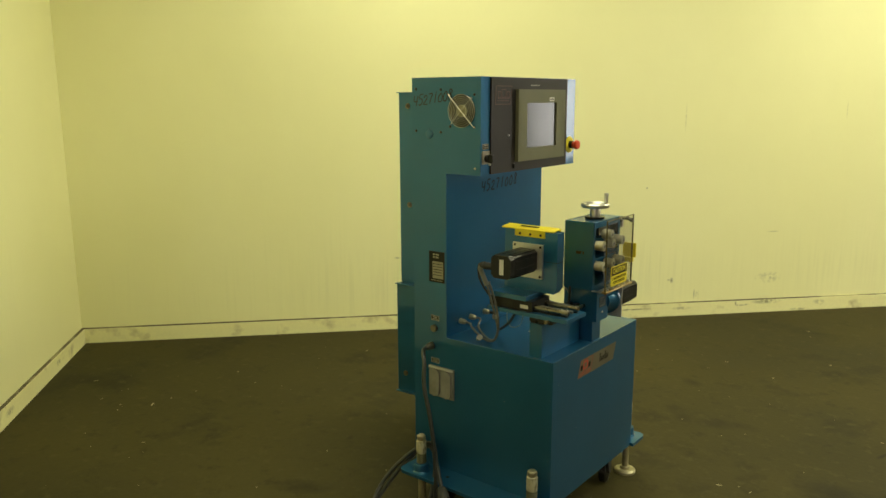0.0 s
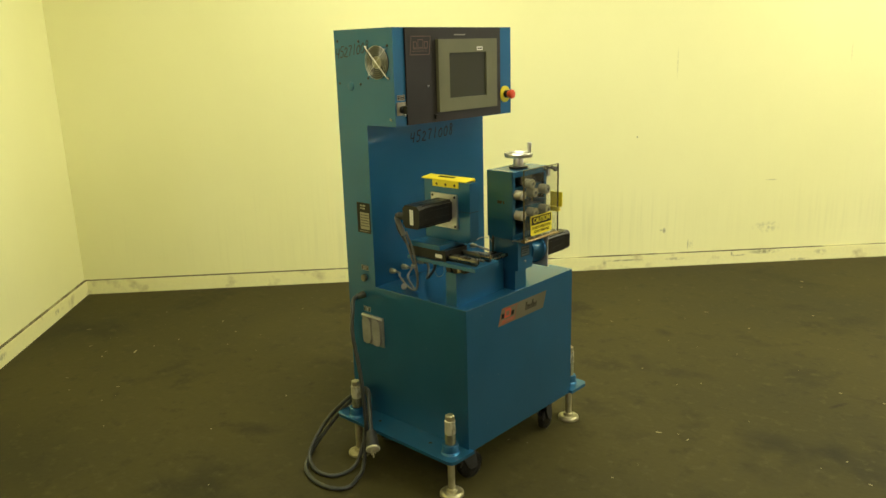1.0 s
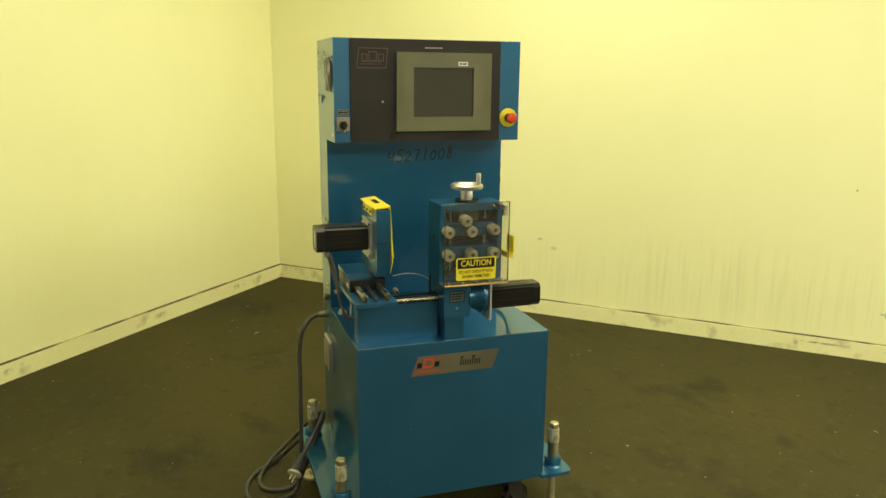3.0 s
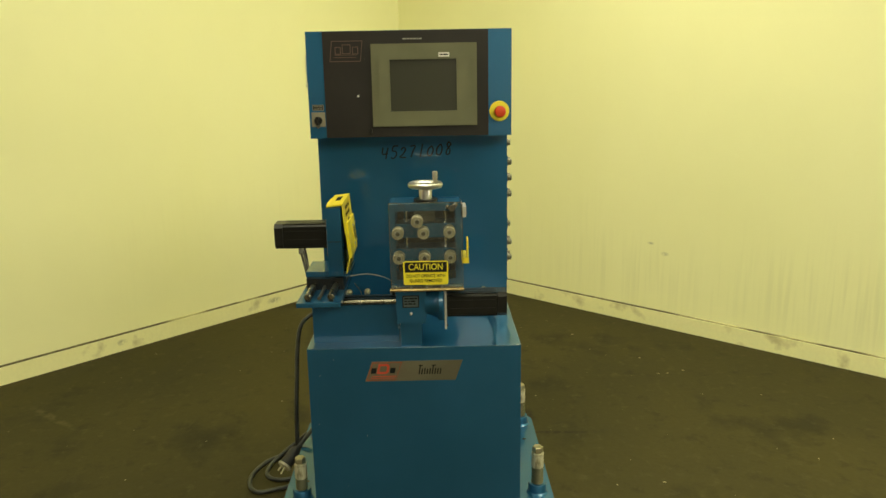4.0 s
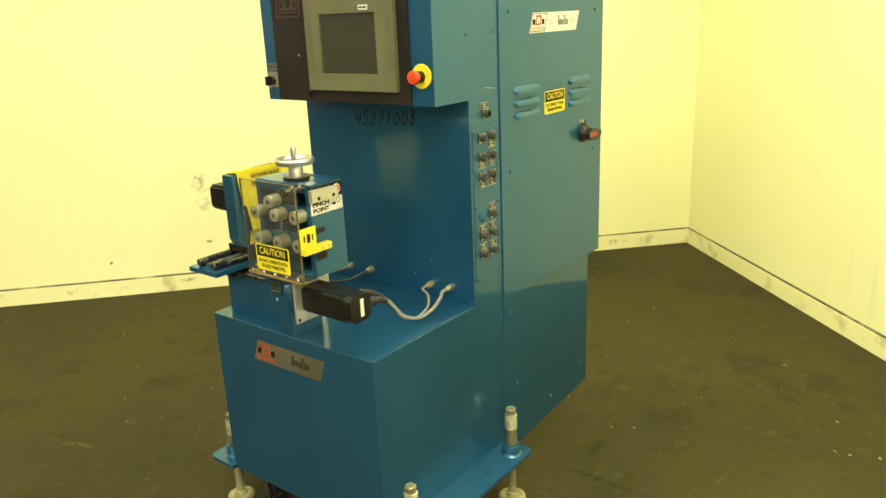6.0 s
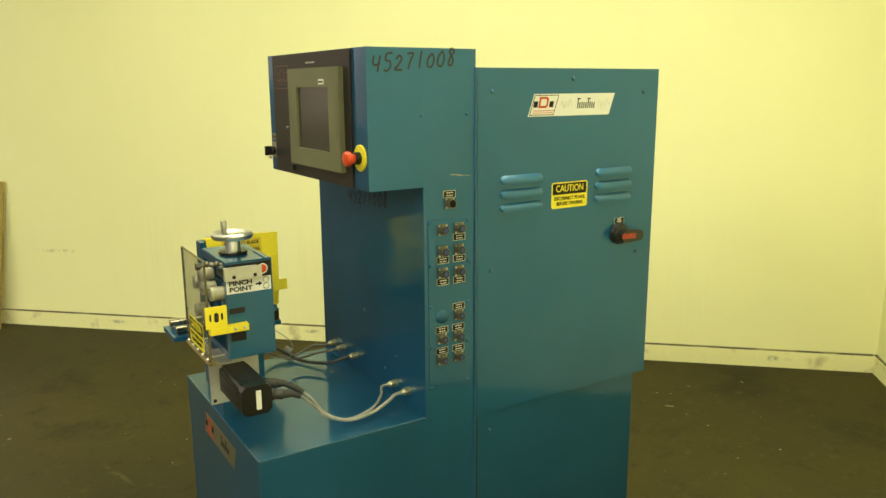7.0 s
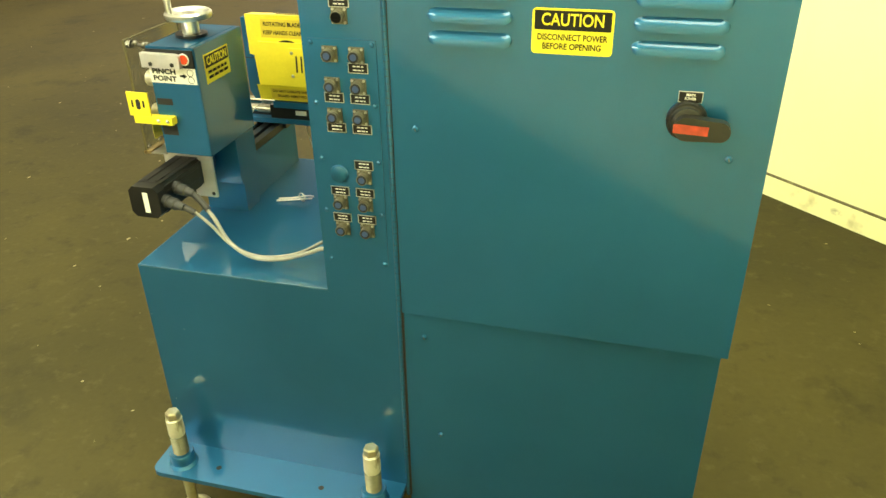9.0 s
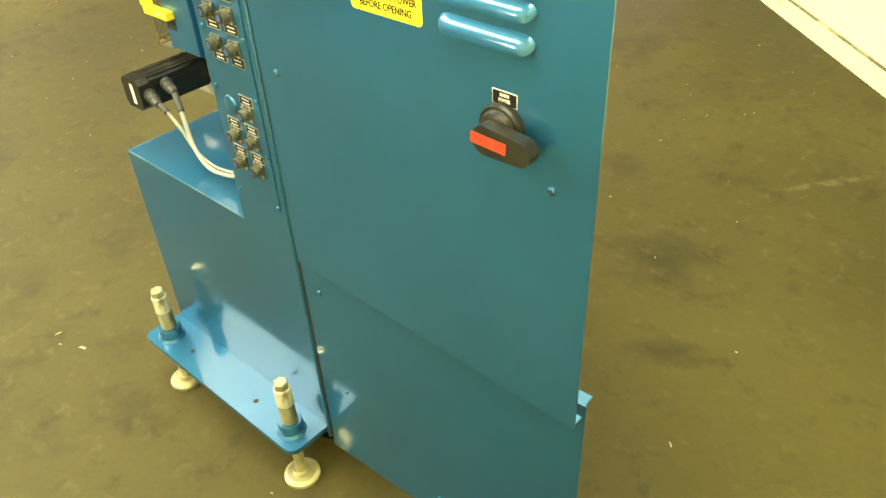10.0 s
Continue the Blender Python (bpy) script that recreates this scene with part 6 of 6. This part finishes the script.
for k in range(10):
    x = -0.35 - 0.12 * k + random.uniform(-0.05, 0.05)
    top = 0.7 + 0.5 * random.random() if k < 6 else 0.35 + 0.3 * random.random()
    reach = random.uniform(0.25, 0.5) * random.choice((-1, 1, 1))
    local_part("hose", add_hose(BM(), ((x, 0, 1.75), (x + 0.3 * reach, 0.1, 1.75 + 0.75 * top), (x + 0.55 * reach, 0.1, 1.75 + top), (x + 0.8 * reach, 0.05, 1.75 + 0.7 * top), (x + reach, 0.0, 1.75)), random.choice((0.02, 0.03, 0.04)), 6), random.choice((PURPLE, DARK_STEEL, PURPLE, RUST)), rolls, m, "looped hose")
local_part("red_hose", add_hose(BM(), ((-0.95, 0.2, 1.75), (-1.1, 0.2, 2.1), (-1.35, 0.2, 2.15), (-1.55, 0.2, 1.9)), 0.025, 6), ORANGE, rolls, m, "orange hose")
for k in range(30):
    x = random.uniform(-1.3, 1.1)
    w, h, z = random.uniform(0.05, 0.24), random.uniform(0.05, 0.2), random.uniform(0.12, 1.6)
    local_part("housing", box_of(x - w / 2, x + w / 2, random.uniform(-0.4, 0.0), random.uniform(0.3, 0.6), z, z + h), random.choice((GREEN_GREY, DARK_STEEL, GREEN_GREY, BLUE_GREY, RUST)), rolls, m, bevel=0.02)
for k in range(34):
    x, z, r = random.uniform(-1.3, 1.2), random.uniform(0.3, 1.65), random.uniform(0.02, 0.075)
    run = random.choice((Vector((random.uniform(0.15, 0.5), 0, 0)), Vector((0, 0.25, 0)), Vector((0, 0, random.uniform(0.1, 0.3)))))
    p = Vector((x, random.uniform(0.35, 0.65), z))
    local_part("valve", add_cyl(BM(), p, p + run, r, 12, 0.01), random.choice((PALE_STEEL, GREEN_GREY, BLUE_GREY, DARK_STEEL, GREEN_GREY)), rolls, m, "small round valve or shaft")
for k in range(12):
    x, z = random.uniform(-1.2, 0.9), random.uniform(0.4, 1.4)
    local_part("pipe", add_hose(BM(), ((x, 0.6, z), (x + 0.1, 0.72, z + 0.12), (x + 0.25, 0.7, z - 0.1), (x + 0.35, 0.6, z + 0.05)), 0.016, 6), random.choice((PALE_STEEL, DARK_STEEL, PURPLE)), rolls, m, "thin bent pipe")
for x, z in ((1.2, 1.62), (0.95, 1.6), (0.6, 1.62)):
    local_part("cover", add_turned(BM(), (x, -0.2, z), (x, 0.35, z), [(0, 0.06), (0.15, 0.12), (0.8, 0.13), (1, 0.08)], 14), CREAM_PANEL, rolls, m, "pale round cover")
# added sheet that blocks the bright wall showing through the stand
local_part("backing_sheet", box_of(-1.3, 1.3, -0.5, -0.44, 0.2, 1.68), DARK_STEEL, rolls, m, "added dark sheet hiding the pale wall behind")

# control cabinet
m = at_floor(5.1, -22.4, TURN)
cab = thing("control_cabinet", (5.1, -22.4, 0), "dark brown free-standing control cabinet", "cabinet")
local_part("body", box_of(-0.36, 0.36, -0.45, 0.45, 0.08, 1.5), RUST, cab, m, bevel=0.02)
local_part("plinth", box_of(-0.33, 0.33, -0.4, 0.4, 0, 0.08), DARK_STEEL, cab, m)
local_part("door", box_of(-0.33, 0.33, 0.45, 0.475, 0.14, 1.44), RUST, cab, m, bevel=0.008)
local_part("door_handle", box_of(0.24, 0.28, 0.475, 0.51, 0.75, 0.95), PALE_STEEL, cab, m)
m = at_floor(4.35, -22.3, TURN)
whole("pale_locker", box_of(-0.14, 0.14, -0.2, 0.2, 0.02, 0.95), CREAM_PANEL, "small pale locker on the hall floor", "locker", 0.01, at=m)
m = at_floor(5.2, -23.5, TURN)
chest = thing("machine_chest", (5.2, -23.5, 0), "green-grey machine chest on dark legs", "machine")
local_part("body", box_of(-0.5, 0.45, -0.4, 0.4, 1.35, 1.95), GREEN_GREY, chest, m, bevel=0.02)
local_part("cap", box_of(-0.55, 0.3, -0.4, 0.4, 1.95, 2.05), RUST, chest, m, bevel=0.02)
for x in (-0.45, 0.4):
    local_part("leg", box_of(x - 0.05, x + 0.05, -0.35, 0.35, 0, 1.35), DARK_STEEL, chest, m)

# long brown conveyor machine
m = at_floor(2.9, -21.6, TURN)
conv = thing("conveyor_machine", (2.9, -21.6, 0), "rust-brown conveyor machine with a row of rollers", "machine")
local_part("frame_side", box_of(-1.4, 1.5, 0.5, 0.58, 0.3, 1.25), RUST, conv, m, bevel=0.02)
local_part("frame_side", box_of(-1.4, 1.5, -0.9, -0.82, 0.3, 1.25), RUST, conv, m, bevel=0.02)
for x0, x1, y, z in ((-0.02, 1.13, 0.5, 1.36), (-0.3, 0.8, 0.1, 1.47), (-0.5, 0.45, -0.2, 1.54), (-0.65, 0.1, -0.5, 1.61), (-1.1, -0.15, -0.75, 1.70)):
    local_part("roller", box_of(x0, x1, y - 0.08, y + 0.08, z - 0.06, z), LABEL_WHITE, conv, m, "bright flat bar", 0.01)
    local_part("bar_support", box_of(x0 - 0.02, x1 + 0.08, y - 0.06, y + 0.04, 1.1, z - 0.05), RUST, conv, m)
local_part("back_box", box_of(-0.4, 1.2, -1.7, -1.4, 0.2, 1.9), RUST, conv, m, bevel=0.02)
for k in range(16):
    x, w, z, h = random.uniform(-1.2, 1.3), random.uniform(0.08, 0.4), random.uniform(0.1, 1.0), random.uniform(0.08, 0.4)
    local_part("housing", box_of(x - w / 2, x + w / 2, 0.5, random.uniform(0.62, 0.8), z, z + h), random.choice((RUST, DARK_STEEL, DARK_STEEL, RUST, GREEN_GREY)), conv, m, bevel=0.015)
for x in (-1.3, 0.0, 1.35):
    local_part("leg", box_of(x - 0.06, x + 0.06, 0.48, 0.6, 0, 0.35), DARK_STEEL, conv, m)
    local_part("leg", box_of(x - 0.06, x + 0.06, -0.92, -0.8, 0, 0.35), DARK_STEEL, conv, m)
for x, w, z0, z1 in ((-1.0, 0.5, 0.35, 1.0), (-0.2, 0.4, 0.25, 0.75), (0.6, 0.45, 0.3, 1.1), (1.1, 0.3, 0.2, 0.8)):
    local_part("panel", box_of(x - w / 2, x + w / 2, 0.58, 0.66, z0, z1), random.choice((RUST, DARK_STEEL)), conv, m, bevel=0.01)
local_part("base_rail", box_of(-1.8, 1.8, 0.35, 0.6, 0.0, 0.12), DARK_STEEL, conv, m)

local_part("drive_motor", add_turned(BM(), (-1.62, 0.62, 0.86), (-1.2, 0.62, 0.86), [(0, 0.08), (0.06, 0.13), (0.7, 0.13), (0.72, 0.1), (1, 0.09)], 18), GREEN_GREY, conv, m, "grey drive motor")
local_part("gear_box", box_of(-1.75, -1.25, 0.4, 0.8, 0.28, 0.7), worn("red_brown_machine_paint", (0.05, 0.018, 0.014), (0.09, 0.034, 0.026), (0.5, 0.6), 2, 20, 0.1), conv, m, "red-brown gear box", 0.02)
for dz in (0.0, 0.12):
    local_part("hose", add_hose(BM(), ((-1.35, 0.82, 0.75 + dz), (-1.8, 0.9, 0.98 + dz), (-2.3, 0.9, 0.75), (-2.45, 0.85, 0.45), (-2.1, 0.8, 0.4)), 0.022, 6), PALE_STEEL, conv, m, "pale looped hose")
# white bars painted for two bright lamp spots; their arms are added
GLARE_WHITE = principled("lamp_glare_white", (0.8, 0.82, 0.85), 0.3)
for x, z in ((-1.55, 1.62), (-1.35, 2.2)):
    local_part("glare_bar", box_of(x - 0.28, x + 0.24, 0.1, 0.2, z - 0.035, z + 0.035), GLARE_WHITE, conv, m, "white bar painted for a bright lamp spot", 0.02)
    local_part("glare_bar_arm", box_of(x - 0.02, x + 0.02, -0.9, 0.1, z - 0.02, z + 0.02), DARK_STEEL, conv, m)

# tall cabinet behind the conveyor
switch_cabinet = thing("switch_cabinet", (1.2, -23.4, 0), "tall dark blue-grey switch cabinet in the hall", "cabinet")
local_part("body", box_of(-3.2, -0.5, -1.34, -0.95, 0.1, 2.7), BLUE_GREY, switch_cabinet, m, bevel=0.02)
local_part("plinth", box_of(-3.15, -0.55, -1.3, -0.98, 0.0, 0.1), DARK_STEEL, switch_cabinet, m)
for k in range(3):
    local_part("door", box_of(-3.15 + 0.89 * k, -2.32 + 0.89 * k, -0.95, -0.925, 0.18, 2.62), DARK_STEEL, switch_cabinet, m, bevel=0.01)

# dark-posted opening behind the cabinet, its orange glow painted on solid boxes
rack = thing("lit_opening", (1.4, -25.4, 0), "dark-posted opening in the hall, orange glow painted on boxes", "rack")
m = at_floor(1.4, -25.4, TURN)
for x in (-1.3, -0.42, 0.46, 1.35):
    local_part("post", box_of(x - 0.06, x + 0.06, -0.4, 0.4, 0, 4.2), DARK_STEEL, rack, m, bevel=0.01)
for z in (1.4, 2.75, 3.75):
    local_part("shelf", box_of(-1.36, 1.41, -0.4, 0.4, z, z + 0.09), DARK_STEEL, rack, m, bevel=0.01)
GLOW_BOX = worn("orange_glow_paint", (0.35, 0.13, 0.02), (0.52, 0.22, 0.04), (0.6, 0.7), 2, 20, 0.05)
for x0, x1, z in ((-1.2, -0.52, 3.5), (-0.3, 0.35, 3.42), (0.6, 1.2, 3.48)):
    local_part("box", box_of(x0, x1, -0.35, 0.35, 2.84, z), GLOW_BOX, rack, m, "box painted orange for the glow", 0.02)
local_part("back_sheet", box_of(-1.36, 1.41, -0.45, -0.41, 0, 4.1), RUST, rack, m, "dark back sheet")

# ladders by the stacked panels
def ladder(x, y, turn, side, height, lean, label):
    m = at_floor(x, y, turn)
    ob = thing("step_ladder", (x, y, 0), label, "ladder", "ladders in the hall")
    for sgn in (-1, 1):
        for way in (-1, 1):
            bm = BM()
            b, t = 0.30 * sgn, 0.17 * sgn
            add_hose(bm, ((b, way * lean, 0.0), ((b + t) / 2, way * lean * 0.5, height / 2), (t, way * 0.03, height)), 0.027, 6, 2)
            local_part("rail", bm, side, ob, m, "coloured ladder rail")
    n = int(height / 0.3)
    for k in range(1, n + 1):
        z = k * 0.3
        f = z / height
        if f > 1:
            break
        w = 0.30 - 0.13 * f
        local_part("tread", box_of(-w, w, lean * (1 - f) - 0.06, lean * (1 - f) + 0.05, z - 0.025, z + 0.02), PALE_STEEL, ob, m, "pale metal tread", 0.005)
        local_part("cross_bar", box_of(-w, w, -lean * (1 - f) - 0.012, -lean * (1 - f) + 0.012, z - 0.015, z + 0.012), PALE_STEEL, ob, m)
    return ob


spot = spot_on(10.38, -0.49)
ladder(spot.x, spot.y, 47, ORANGE, 2.3, 0.3, "orange-sided aluminium step ladder standing in the hall")
# a folded ladder leaning over behind it
folded = thing("leaning_ladder", spot_on(10.5, -1.2), "folded yellow-railed ladder leaning in the hall", "ladder", "ladders in the hall")
for n, s, mat in ((-1.34, 10.35, LADDER_YELLOW), (-1.2, 10.5, PALE_STEEL), (-1.04, 10.42, PALE_STEEL), (-0.9, 10.55, LADDER_YELLOW)):
    p, q = spot_on(s, n, 0.0), spot_on(s + 0.3, n + 0.8, 2.9)
    part("rail", add_hose(BM(), (p, p.lerp(q, 0.5), q), 0.032, 6, 2), mat, folded, "coloured ladder rail")
for k in range(1, 9):
    f = k * 0.11
    p, q = spot_on(10.35, -1.34, 0).lerp(spot_on(10.65, -0.54, 2.9), f), spot_on(10.42, -1.04, 0).lerp(spot_on(10.72, -0.24, 2.9), f)
    part("tread", add_cyl(BM(), p, q, 0.02, 8), DARK_STEEL, folded, "dark rung")
for s, n, turn in ((10.95, -0.2, -92), (11.9, 0.42, -88), (11.7, -0.35, -90), (12.6, 0.4, -86)):
    spot = spot_on(s, n)
    m = at_floor(spot.x, spot.y, turn + 90) @ pose(0, 0, 0, 0, 7, 0)
    whole("cream_panel", box_of(-0.03, 0.03, -0.3, 0.3, 0.002, 2.1), CREAM_PANEL, "cream painted panel standing on edge in the hall", "panel", 0.006, "stacked panels", at=m)
# dark sheet added where only a shaded gap lies between the panels
m = Matrix.Translation(spot_on(12.9, 0.12)) @ pose(0, 0, 0, 0, 0, 47)
whole("gap_shade_sheet", box_of(-0.25, 0.25, -0.03, 0.03, 0, 2.2), DARK_STEEL, "dark sheet added for the shaded gap between the panels", "panel", 0.006, at=m)
spot = spot_on(12.9, 0.95)
m = at_floor(spot.x, spot.y, 47)
carton = thing("carton", (spot.x, spot.y, 0), "large brown cardboard carton on the hall floor", "carton")
local_part("box", box_of(-0.5, 0.5, -0.4, 0.4, 0, 1.2), CARDBOARD, carton, m, bevel=0.01)
local_part("tape", box_of(-0.03, 0.03, 0.4, 0.402, 0.02, 1.18), LABEL_WHITE, carton, m)

# ---- specks and scuffs on the floor ----
SPECK = principled("pale_specks", (0.27, 0.235, 0.14), 0.8)
specks = BM()
random.seed(11)
for k in range(620):
    s, n = random.uniform(0.3, 8), random.uniform(0.2, 8)
    r = random.choice((0.0012, 0.0015, 0.002, 0.0025, 0.003, 0.0045)) * random.uniform(0.6, 1.3)
    a = random.uniform(0, 6.28)
    p = spot_on(s, n)
    c, d = math.cos(a) * r, math.sin(a) * r
    k2 = random.uniform(1, 2) if k % 5 else random.uniform(2, 4.5)
    vs = [specks.verts.new((p.x + x * c * k2 - y * d, p.y + x * d * k2 + y * c, z)) for x, y, z in ((-1, -1, 0.0005), (1, -0.7, 0.0005), (0.8, 1, 0.0005), (-0.6, 0.8, 0.0005), (0.1, 0.1, 0.0005 + r * 0.5))]
    for i in range(4):
        specks.faces.new((vs[i], vs[(i + 1) % 4], vs[4]))
whole("floor_specks", specks, SPECK, "pale grit and flakes scattered on the floor", "debris", kind="stuff")
